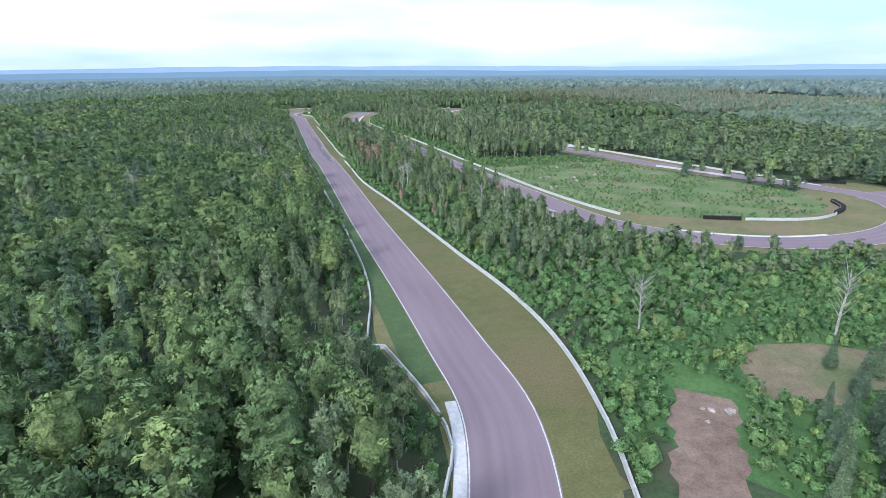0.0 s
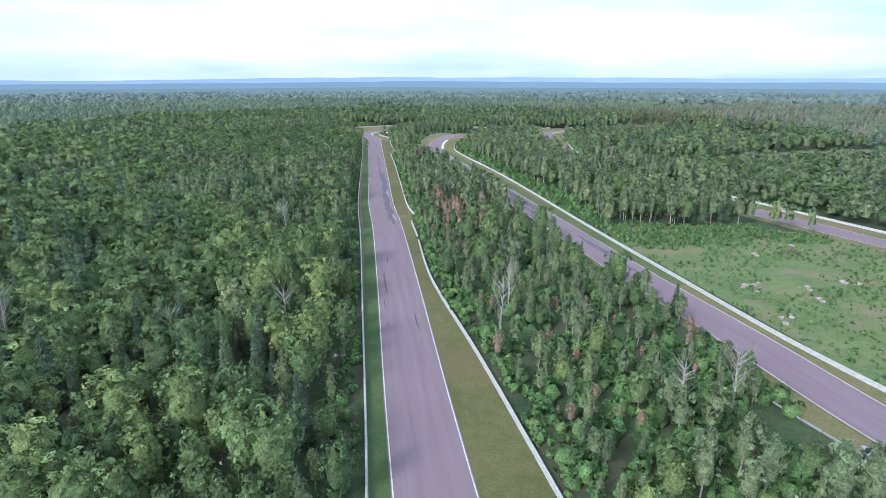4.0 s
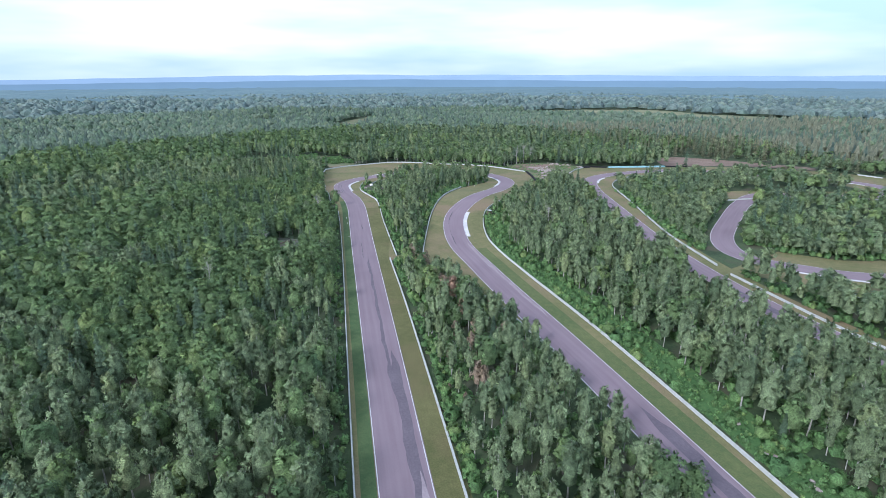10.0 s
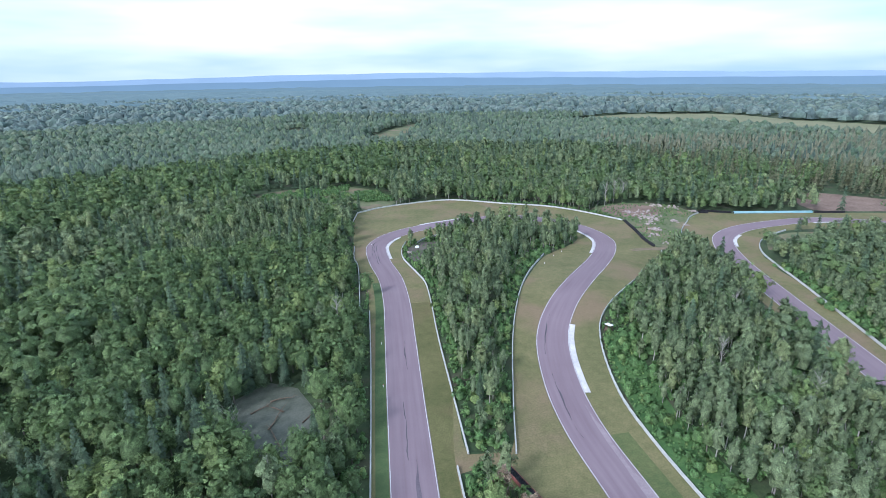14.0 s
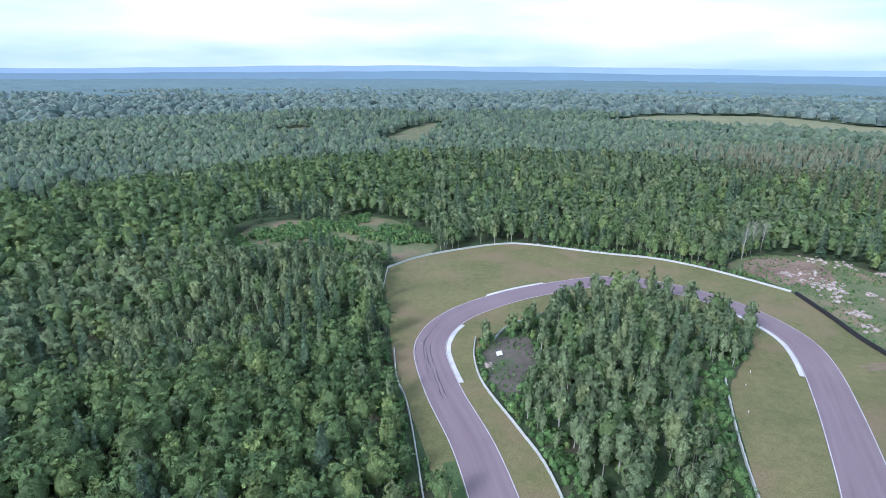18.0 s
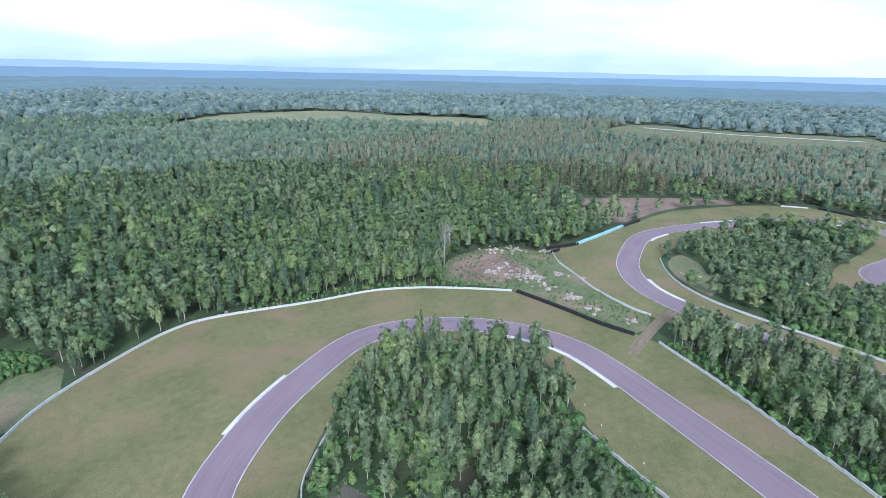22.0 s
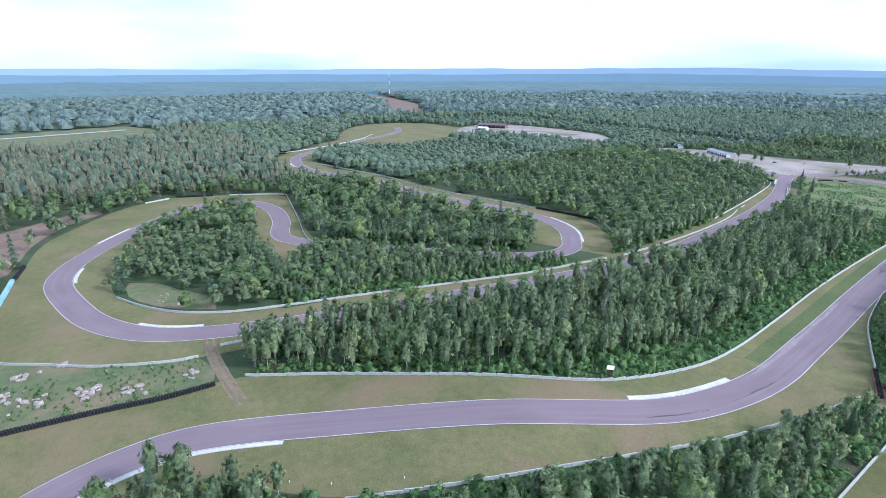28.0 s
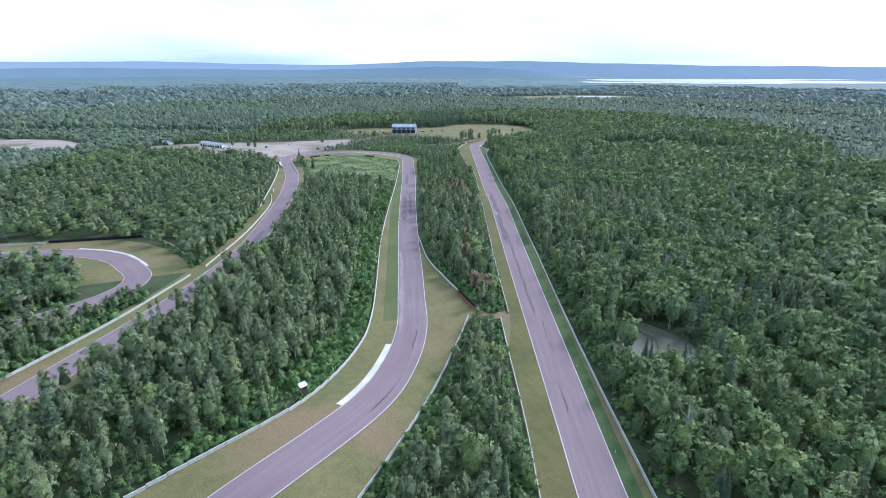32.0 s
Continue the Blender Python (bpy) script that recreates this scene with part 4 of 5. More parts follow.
for k, name in enumerate(NAMES):
    idx = np.where(kind == k)[0]
    idx = idx[np.argsort(d[idx] + np.where((y[idx] > 215) & (y[idx] < 430), 0.0, 22.0))]
    single, rest = idx[:LIMIT[k]], idx[LIMIT[k]:]
    if len(single):
        spec = KINDS[name]
        originals = ORIGINALS[name] = []
        for s, (form, normals, solid) in enumerate(shapes(name, 0)):
            thing = tagged(new(name), spec["label"], "tree" if k != 3 else "bush", name.replace("_", " ") + "s beside the track")
            for part_name, me in (("trunk", quad_mesh("trunk", stem(s + 40, *spec["stem"]), spec["bark"])), ("crown", quad_mesh("crown", form, spec["leaf"], None, normals, solid))):
                new(part_name, me).parent = thing
            originals.append(thing)
        for j, i in enumerate(single):
            m = Matrix.LocRotScale((x[i], y[i], lift(x[i], y[i])), Euler((0, 0, rng.uniform(0, 6.28))), (size[i], size[i], size[i] * rng.uniform(0.9, 1.15)))
            if j < len(originals):
                originals[j].matrix_basis = m
            else:
                copy_thing(originals[j % len(originals)], m)
    if len(rest):
        add_stuff(name, 1, x[rest], y[rest], size[rest], rng, True)

# bushes along the barriers
x, y, rng = scatter(60, 330, 180, 900, 2.3, 17)
ok = free(x, y, 1.1)
x, y = x[ok], y[ok]
edge = np.minimum.reduce([away(x, y, l) for l in wall_lines[:17]])
dd = away(x, y, near_part)
w = ((edge < 4 + 6 * rolling(x, y, 21.0, 8.0)) | (away(x, y, bushy_edge) < 10.5)) & (dd < 48) & (rng.random(len(x)) < 0.9)
young = (x > 238) & (y > 590) & (y < 745) & ~w & (rng.random(len(x)) < 0.7)
add_stuff("shrub", 2, x[young], y[young], rng.uniform(0.6, 1.5, young.sum()), rng, False)
young = (x > 134) & (x < 180) & (y > 215) & (y < 345) & ~w & (rng.random(len(x)) < 0.7)
add_stuff("shrub", 2, x[young], y[young], rng.uniform(0.6, 1.5, young.sum()), rng, False)
tx, ty, trng = scatter(238, 330, 590, 745, 3.3, 18)
ok = free(tx, ty, 4.0) & (trng.random(len(tx)) < 0.8)
add_stuff("aspen_tree", 1, tx[ok], ty[ok], trng.uniform(0.42, 0.72, ok.sum()), trng, False)
x, y = x[w], y[w]
add_stuff("shrub", 1, x, y, np.where(away(x, y, bushy_edge) < 11, rng.uniform(0.28, 0.6, len(x)), rng.uniform(0.45, 1.0, len(x))), rng, False)
x, y, rng = scatter(116, 225, 180, 256, 2.0, 19)
w = inside(x, y, open_line) & (rng.random(len(x)) < 0.9) & (away(x, y, dirt_line) > 5) & ~inside(x, y, dry_line)
add_stuff("shrub", 1, x[w], y[w], rng.uniform(0.35, 1.15, w.sum()), rng, False)

x, y, rng = scatter(148, 186, 436, 690, 1.5, 43)
w = (away(x, y, bushy_edge) < 10) & (inside(x, y, main_line) == 0) & (np.minimum.reduce([away(x, y, l) for l in wall_lines[:17]]) > 1.0) & (rng.random(len(x)) < 0.75)
add_stuff("shrub", 2, x[w], y[w], rng.uniform(0.2, 0.42, w.sum()), rng, False)

# undergrowth below the young woods
x, y, rng = scatter(60, 265, 200, 900, 2.6, 41)
w = (inside(x, y, strip_line) | inside(x, y, north_line) | ((x > 150) & (y > 440) & (y < 760))) & (rng.random(len(x)) < 0.5)
x, y = x[w], y[w]
ok = free(x, y, 1.2)
add_stuff("shrub", 2, x[ok], y[ok], rng.uniform(0.5, 1.5, ok.sum()), rng, False)

# weeds in the meadow, the clearings and the glades
x, y, rng = scatter(-20, 300, 180, 960, 1.7, 29)
w = (inside(x, y, meadow_line) | inside(x, y, rubble_line) | inside(x, y, island_dirt_line)) & (rolling(x, y, 6.0, 1.0) > 0.36) & (rng.random(len(x)) < 0.85)
add_stuff("shrub", 2, x[w], y[w], rng.uniform(0.10, 0.42, w.sum()), rng, False)
w = inside(x, y, meadow_line) & (y > 398 + 14 * rolling(x, y, 9.0, 2.0)) & (rng.random(len(x)) < 0.8)
add_stuff("shrub", 1, x[w], y[w], rng.uniform(0.3, 0.8, w.sum()), rng, False)
w = inside(x, y, open_lines["scrub_glade"]) | inside(x, y, open_lines["thin_glade"])
w &= (rng.random(len(x)) < 0.8) & (rolling(x, y, 9.0, 4.0) > 0.42)
add_stuff("shrub", 1, x[w], y[w], rng.uniform(0.3, 1.5, w.sum()), rng, False)

# middle woods
x, y, rng = scatter(-330, 620, -210, 1230, 5.0, 23)
d = away(x, y, near_part)
keep = (d > np.where((y > 160) & (y < 960) & (x > -70) & (x < 330), belt(x, y), 0)) & (d < 300)
x, y, d = x[keep], y[keep], d[keep]
ok = free(x, y)
x, y, d = x[ok], y[ok], d[ok]
thin = (d < 150) | (rng.random(len(x)) < 0.55)
x, y, d = x[thin], y[thin], d[thin]
kind = kind_of(x, y, rng)
size = rng.uniform(0.68, 1.25, len(x)) * np.where(d < 150, 1.0, 1.22) * (0.86 + 0.28 * rolling(x, y, 23.0, 9.0)) * stature(x, y)
for k, name in enumerate(NAMES):
    w = kind == k
    if w.any():
        add_stuff(name, 2, x[w], y[w], size[w], rng, False, 1.05 / np.clip(stature(x[w], y[w]), 0.72, 1.0))

for name, (vs, ts, ns, hs) in STUFF.items():
    if vs:
        ob = new(name.replace("_tree", "") + "_woods", quad_mesh("crowns", np.concatenate(vs), KINDS[name]["leaf"], np.concatenate(ts), np.concatenate(ns), np.concatenate(hs)))
        tagged(ob, {"aspen_tree": "dense grey-green aspen woods", "maple_tree": "dense mixed green leafy woods", "spruce_tree": "dark spruces among the woods", "shrub": "bright green bushes along the barriers", "withered_tree": "patches of rusty dry thicket", "larch_tree": "olive-green larches of the marshy woods"}[name], "woods", kind="stuff")
for name, vs in TRUNKS.items():
    if vs:
        tagged(new("woodland_trunks", quad_mesh("trunks", np.concatenate(vs), BIRCH if name == "pale" else BARK)), name + " tree trunks in the woods", "woods", kind="stuff")


# ---- far woods: simple domes, then a rough canopy to the horizon ----
def dome(seed, sides, pointed):
    rng = random.Random(seed)
    rings = [(1.0, 0.30), (0.80, 0.74), (0.14, 1.0)] if not pointed else [(0.8, 0.15), (0.45, 0.6), (0.05, 1.2)]
    verts = []
    for (r0, h0), (r1, h1) in zip(rings, rings[1:]):
        for k in range(sides):
            a, b = 6.283 * k / sides, 6.283 * (k + 1) / sides
            j0, j1 = 0.75 + 0.5 * ((k * 37 + seed * 11) % 10) / 10, 0.75 + 0.5 * (((k + 1) % sides * 37 + seed * 11) % 10) / 10
            verts += [(r0 * j0 * math.cos(a), r0 * j0 * math.sin(a), h0), (r0 * j1 * math.cos(b), r0 * j1 * math.sin(b), h0), (r1 * j1 * math.cos(b), r1 * j1 * math.sin(b), h1), (r1 * j0 * math.cos(a), r1 * j0 * math.sin(a), h1)]
    return np.array(verts)


def far_band(near, far, gap, seed, sides, wide, tall, mats):
    x, y, rng = scatter(150 - far - 300, 150 + far + 300, 500 - far - 450, 500 + far + 450, gap, seed)
    d = away(x, y, near_part[::12])
    keep = (d > near) & (d < far)
    x, y = x[keep], y[keep]
    ok = free(x, y)
    x, y = x[ok], y[ok]
    tall_here = (0.75 + 0.5 * rolling(x, y, 60.0, 4.0)) * stature(x, y)
    kind = rng.random(len(x)) + 0.5 * (rolling(x, y, 130.0, 6.0) - 0.5)
    kind = np.where(swampy(x, y) & (rng.random(len(x)) < 0.35 + 0.5 * rolling(x, y, 40.0, 3.0)), 6.0, kind)
    for lo, hi, mat, pointed, label in ((-9, 0.45, mats[0], False, "haze-tinted grey-green far woods"), (0.45, 0.8, mats[1], False, "haze-tinted green far woods"), (0.8, 5, mats[2], True, "dark haze-tinted conifers in the far woods"), (5, 9, mats[3], True, "olive haze-tinted larches in the far marsh")):
        w = (kind >= lo) & (kind < hi)
        if not w.any():
            continue
        vs, ts, ns = [], [], []
        for s in range(3):
            u = w & (np.arange(len(x)) % 3 == s)
            form = facing_out(dome(s, sides, pointed) * np.array([wide, wide, tall]))
            turn = rng.uniform(0, 6.28, u.sum())
            vs.append(planted(form, x[u], y[u], tall_here[u] * rng.uniform(0.75, 1.25, u.sum()), turn, 1.0 / np.clip(stature(x[u], y[u]), 0.65, 1.0)))
            ns.append(turned(soft_normals(form, 1.0, 0.15), turn))
            ts.append(np.repeat(rng.random(u.sum()), len(form)))
        tagged(new("far_woods", quad_mesh("far_crowns", np.concatenate(vs), mat, np.concatenate(ts), np.concatenate(ns), np.ones(sum(map(len, vs))))), label, "woods", kind="stuff")


# each band takes leaf colours with more haze painted in
far_band(300, 520, 7.4, 31, 6, 3.9, 11.0, (HAZED_MID_ASPEN, HAZED_MID_MAPLE, HAZED_MID_SPRUCE, HAZED_MID_LARCH))
far_band(520, 800, 10.3, 33, 5, 5.4, 12.0, (HAZED_MID_ASPEN, HAZED_MID_MAPLE, HAZED_MID_SPRUCE, HAZED_MID_LARCH))
far_band(800, 1750, 22.5, 37, 5, 12.0, 14.0, (HAZED_FAR_ASPEN, HAZED_FAR_MAPLE, HAZED_FAR_SPRUCE, HAZED_FAR_ASPEN))

rows_r = np.geomspace(1750, 4200, 44)
angles = np.linspace(0, 2 * math.pi, 560, endpoint=False)
crng = np.random.default_rng(5)
R, A = np.meshgrid(rows_r, angles, indexing="ij")
cx, cy = 150 + R * np.cos(A), 500 + R * np.sin(A)
cz = 6 + 7 * crng.random(R.shape) + 6 * rolling(cx, cy, 90.0, 3.0)
cz[0] = -0.05
for line in open_lines.values():
    cz.ravel()[inside(cx.ravel(), cy.ravel(), line)] = 0.3
lake = inside(cx.ravel(), cy.ravel(), smooth_line([(-480, -2050), (-900, -1930), (-1750, -1800), (-3000, -1700), (-3300, -2300), (-2200, -2900), (-1300, -3000), (-700, -2900)], 60, True)).reshape(cx.shape)
cz[lake] = 0.0
shore = inside(cx.ravel(), cy.ravel(), smooth_line([(-200, -2500), (-420, -1150), (-1300, -850), (-3600, -1300), (-3900, -2700), (-2200, -3300), (-700, -3500)], 60, True)).reshape(cx.shape)
cz[shore & ~lake] = 2.0 + 3.0 * crng.random((shore & ~lake).sum())
n = len(angles)
faces = [(i * n + j, (i + 1) * n + j, (i + 1) * n + (j + 1) % n, i * n + (j + 1) % n) for i in range(len(rows_r) - 1) for j in range(n)]
# distance haze is painted in: a bluish base colour and a faint blue glow
HAZED_CANOPY = two_scale("hazed_far_canopy", (0.074, 0.116, 0.124), (0.104, 0.150, 0.156), 0.06, 0.004, 0.95, 1.0)
haze = HAZED_CANOPY.node_tree.nodes["Principled BSDF"].inputs
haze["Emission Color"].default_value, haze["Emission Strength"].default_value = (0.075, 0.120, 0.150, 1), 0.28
tagged(mesh_object("hazed_far_canopy", np.stack([cx, cy, cz], 2).reshape(-1, 3), faces, HAZED_CANOPY), "unbroken far forest canopy with painted blue haze", "woods", kind="stuff")

for step, (k, v) in enumerate(OPEN.items()):
    mat = {"paddock_ground": LOT, "far_paddock": LOT, "bare_hill": DIRT, "loop_field": MOWN, "south_ground": MOWN, "west_meadow": MEADOW, "scrub_glade": SCRUB, "thin_glade": SCRUB, "north_glade": SCRUB, "small_glade": SCRUB, "swamp": MUD, "marsh_pool_bank": SCRUB}.get(k, FIELD)
    area(k, v, 0.034 + 0.005 * step, mat, {"bare_hill": "bare reddish earth bank far off", "west_meadow": "light green meadow among the woods"}.get(k, "open grassy ground among the woods"), 12)
tagged(area("water", [(941, 1030), (949, 1032), (954, 940), (958, 880), (1000, 745), (993, 742), (950, 875), (944, 940)], 0.14, WATER)[0], "narrow strip of pale marsh water", "water")
tagged(area("water", [(-190, -760), (-240, -740), (-300, -770), (-280, -800), (-210, -800)], 0.14, WATER)[0], "small pale pond far off", "water")
tagged(area("water", [(-480, -2050), (-900, -1930), (-1750, -1800), (-3000, -1700), (-3300, -2300), (-2200, -2900), (-1300, -3000), (-700, -2900)], 0.3, WATER, step=60)[0], "wide pale lake near the horizon", "water")

# ---- hills on the horizon ----
def ridge(radius, base, top, seed, color, label):
    a = np.linspace(0, 2 * math.pi, 480, endpoint=False)
    bearing = np.degrees(np.angle(np.exp(1j * a)))
    skyline = np.interp(bearing, [-180, -140, -119, -100, -87, -74, -55, -25, 0, 50, 90, 118, 150, 180], [70, 62, 80, 112, 120, 90, 114, 96, 86, 82, 100, 66, 64, 70]) / 100
    h = top * skyline * (1 + 0.03 * np.sin(a * 11 + seed * 2) + 0.02 * np.sin(a * 29 + seed) + 0.012 * np.sin(a * 67 + seed))
    if radius < 4000:
        gap = np.exp(-((np.angle(np.exp(1j * (a + 2.02)))) / 0.30) ** 4)
        h = h * (1 - gap)
    verts = [(150 + radius * math.cos(t), 500 + radius * math.sin(t), base) for t in a] + [(150 + (radius + 120) * math.cos(t), 500 + (radius + 120) * math.sin(t), max(base + 0.5, z)) for t, z in zip(a, h)]
    n = len(a)
    # the hills glow in their own colour to stand in for haze
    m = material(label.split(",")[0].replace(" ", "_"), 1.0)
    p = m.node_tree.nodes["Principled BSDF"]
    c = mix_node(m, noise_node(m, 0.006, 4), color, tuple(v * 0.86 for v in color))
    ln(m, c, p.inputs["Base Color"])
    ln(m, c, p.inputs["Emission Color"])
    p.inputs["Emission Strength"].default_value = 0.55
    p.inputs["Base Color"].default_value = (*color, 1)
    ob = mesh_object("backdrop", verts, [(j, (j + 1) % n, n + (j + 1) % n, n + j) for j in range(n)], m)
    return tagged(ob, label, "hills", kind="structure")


# haze painted into the colours: paler and bluer ridge by ridge
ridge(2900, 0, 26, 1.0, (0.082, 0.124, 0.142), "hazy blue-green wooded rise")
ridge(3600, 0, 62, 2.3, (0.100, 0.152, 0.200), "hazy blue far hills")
ridge(4250, 0, 100, 0.4, (0.165, 0.225, 0.300), "haze-paled blue hills on the skyline")


# ---- marks on the asphalt ----
def mark(a, b, left, right, mat, label, z=0.113):
    line = cut(circuit, a, b)
    n, k = normals_of(line), len(line)
    wob = 0.25 * np.sin(np.arange(k) * 0.9 + left) + 0.15 * np.sin(np.arange(k) * 2.3)
    fade = np.minimum(1.0, np.minimum(np.arange(k), np.arange(k)[::-1]) / 3.0)
    mid = (left + right) / 2
    verts = [(*(p + q * o), z + lift(*(p + q * o))) for p, q, w, f in zip(line, n, wob, fade) for o in (mid + (left - mid) * f + w, mid + (right - mid) * f + w * 0.4)]
    faces = [(2 * i, 2 * i + 1, 2 * i + 3, 2 * i + 2) for i in range(k - 1)]
    return mesh_object("road_mark", verts, faces, mat, road, label)


mark((100.5, 438), (95.5, 552), -1.3, -3.7, PATCHED, "dark resurfaced strip")
mark((96.5, 530), (93.2, 632), -0.6, -1.5, PATCHED, "dark resurfaced strip", 0.121)
mark((152, 516), (157.5, 452), 3.6, 0.4, PATCHED, "dark resurfaced strip")
mark((153, 505), (158, 440), -0.6, -2.4, PATCHED, "dark resurfaced strip", 0.121)
mark((161, 420), (165, 380), 2.5, 0.5, PATCHED, "dark resurfaced strip")
mark((224, 535), (221.5, 590), 2.0, -1.0, PATCHED, "dark resurfaced strip")
for a, b in (((100.3, 441), (99.6, 455)), ((99, 466), (98.2, 478)), ((97.6, 486), (97, 503))):
    mark(a, b, -2.6, -4.2, WORN, "pale worn patch", 0.118)
mark((145, 566), (136, 650), 4.3, 3.2, WORN, "pale worn streak")
mark((140, 605), (136.2, 632), 4.6, 2.6, WORN, "pale worn streak", 0.117)
SKID = two_scale("skid_rubber", (0.055, 0.048, 0.058), (0.10, 0.088, 0.10), 2.0, 0.2, 0.8, 0.1)
for a, b, o in (((83, 768), (80.3, 796), 0.9), ((83, 768), (81, 799), -0.2), ((81, 778), (86, 810), 2.0), ((80.2, 786), (80.2, 793), 4.4), ((104, 360), (103.6, 371), 3.6), ((103.5, 368), (102.6, 392), 3.0), ((104.4, 350), (103.9, 364), -2.6), ((102.3, 398), (101.7, 412), 1.6), ((93, 632), (92.2, 655), 0.6), ((91.6, 672), (91.2, 690), -1.2), ((138, 665), (136, 636), -1.8), ((150, 694), (140, 672), -2.4)):
    mark(a, b, o + 0.14, o - 0.14, SKID, "dark skid mark", 0.125 + 0.003 * o)

# strips of grass between the straights and their barriers
def verge_between(points, a, b, side, z, mat, label):
    """The grass between the road's edge from a to b and a line of points beside it."""
    edge = cut(circuit, a, b)
    edge = edge + normals_of(edge) * side * (HALF + 0.05)
    outer = smooth_line(points, 3.0)
    if np.hypot(*(outer[0] - edge[-1])) > np.hypot(*(outer[0] - edge[0])):
        outer = outer[::-1]
    return tagged(sheet("verge", np.vstack([edge, outer]), z, mat), label, "ground", kind="structure")


verge_between([(119, 204), (123, 216), (126.5, 236), (126.5, 258), (123, 288), (117, 342), (111.5, 384), (110, 424), (108.6, 440)], (109, 206), (100.5, 440), -1, 0.037, OLIVE, "olive-brown mown grass beside the first straight")
verge_between([(108.6, 452), (108.2, 470), (106.7, 520), (104.7, 586), (102.7, 630), (104.5, 657), (103, 691), (102.5, 719)], (100, 452), (90, 719), -1, 0.037, OLIVE, "olive-green mown grass beside the long straight")
tagged(ribbon("verge", cut(circuit, (106, 313), (88, 745)), 8.2, HALF + 0.1, 0.035, STRIP), "narrow green grass strip beside the straight", "ground", kind="structure")
tagged(ribbon("verge", cut(circuit, (136, 636), (166, 372)), 10.0, HALF + 0.1, 0.035, LUSH), "green grass strip between track and barrier", "ground", kind="structure")
tagged(ribbon("verge", cut(circuit, (109.9, 232), (106, 313)), 10.0, HALF + 0.1, 0.035, STRIP), "green grass strip beside the first bend", "ground", kind="structure")


# ---- stones ----
def boulder(seed):
    rng = random.Random(seed)
    bm = bmesh.new()
    bmesh.ops.create_icosphere(bm, subdivisions=1, radius=1.0)
    for v in bm.verts:
        v.co *= rng.uniform(0.72, 1.15)
        v.co.z = max(-0.3, v.co.z * 0.72)
    me = bpy.data.meshes.new("boulder")
    bm.to_mesh(me)
    bm.free()
    me.materials.append(ROCK)
    return me


STONES = [boulder(k) for k in range(6)]
stone_rng = random.Random(77)


def stones(x, y, count, spread, big=0.9, group="stones in the clearing"):
    for _ in range(count):
        r = stone_rng.uniform(0.35, 1.0) * big
        ob = tagged(new("boulder", stone_rng.choice(STONES)), "pale pinkish fieldstone lying in rough grass", "stone", group)
        px, py = x + stone_rng.gauss(0, spread), y + stone_rng.gauss(0, spread)
        ob.matrix_world = Matrix.LocRotScale((px, py, r * 0.28 + lift(px, py)), Euler((0, 0, stone_rng.uniform(0, 6.28))), (r, r * stone_rng.uniform(0.7, 1.1), r * stone_rng.uniform(0.7, 1.0)))


for x, y, n, sp in ((204, 394, 4, 1.0), (187, 372, 8, 2.0), (200, 369, 5, 1.2), (197, 361, 3, 0.8), (213, 370, 4, 1.0), (185, 355, 4, 2.2), (221, 402, 4, 2.0)):
    stones(x, y, n, sp, 0.95, "stones in the meadow")
for x, y, n, sp in ((236, 846, 6, 1.5), (240, 838, 9, 2.2), (242, 829, 11, 2.0), (237, 820, 7, 1.8), (234, 808, 8, 1.4), (228, 797, 7, 1.2), (229, 781, 4, 1.0), (269, 856, 8, 3.0), (262, 862, 7, 3.0), (276, 843, 4, 1.0), (255, 813, 4, 1.0), (252, 822, 5, 1.5), (246, 846, 5, 2.0), (248, 834, 5, 1.6)):
    stones(x, y, n * 2, sp * 1.2, 1.3)
for x, y, n, sp in ((139, 894, 5, 1.2), (147, 890.5, 5, 1.2), (156, 886, 4, 1.2), (165, 882, 4, 1.2)):
    stones(x, y, n, sp * 0.7, 0.8, "stones behind the barrier")
for x, y, n, sp in ((168.5, 507, 5, 0.9), (170, 497, 5, 0.9), (171, 488, 6, 0.9), (173, 480, 6, 0.9), (174, 456, 3, 0.8), (92, 356, 9, 1.3), (91, 347, 6, 1.2), (113, 392, 3, 0.6), (110.5, 469, 3, 0.6), (109, 766, 4, 0.9), (291, 779, 6, 1.8), (285, 775, 6, 1.4), (296, 780, 4, 1.2), (238.5, 764, 4, 0.8), (225, 762, 6, 1.2), (140, 213, 5, 3.0)):
    stones(x, y, n, sp, 0.85, "stones along the barriers")
stones(96.5, 782, 6, 1.0, 1.0, "white stones inside the hairpin")


# ---- single trees ----
def place_tree(name, x, y, size, label=""):
    ob = copy_thing(ORIGINALS[name][0], Matrix.LocRotScale((x, y, lift(x, y)), Euler((0, 0, x)), (size, size, size)))
    if label:
        ob["label"] = label
    return ob


for x, y, k in ((247, 358, 1.35), (262, 338, 0.85), (266, 332, 0.95), (269, 324, 1.25)):
    place_tree("spruce_tree", x, y, k, "lone tall conifer standing in the meadow")
for x, y, k in ((76, 224, 0.95), (77, 233, 0.85), (71, 227, 1.0), (83, 240, 0.8), (85, 213, 0.9), (79, 218, 0.75), (152, 206, 0.8), (160, 211, 0.9), (167, 214, 0.85), (158, 203, 0.9), (172, 209, 0.95), (163, 218, 0.7), (176, 217, 0.8), (138, 196, 0.8), (142, 199, 0.95), (146, 203, 0.85), (150, 200, 1.0), (144, 194, 0.9), (149, 207, 0.75), (154, 204, 0.95), (139, 191, 0.85), (147, 197, 0.8)):
    place_tree("spruce_tree", x, y, k, "young dark spruce among leafy trees")
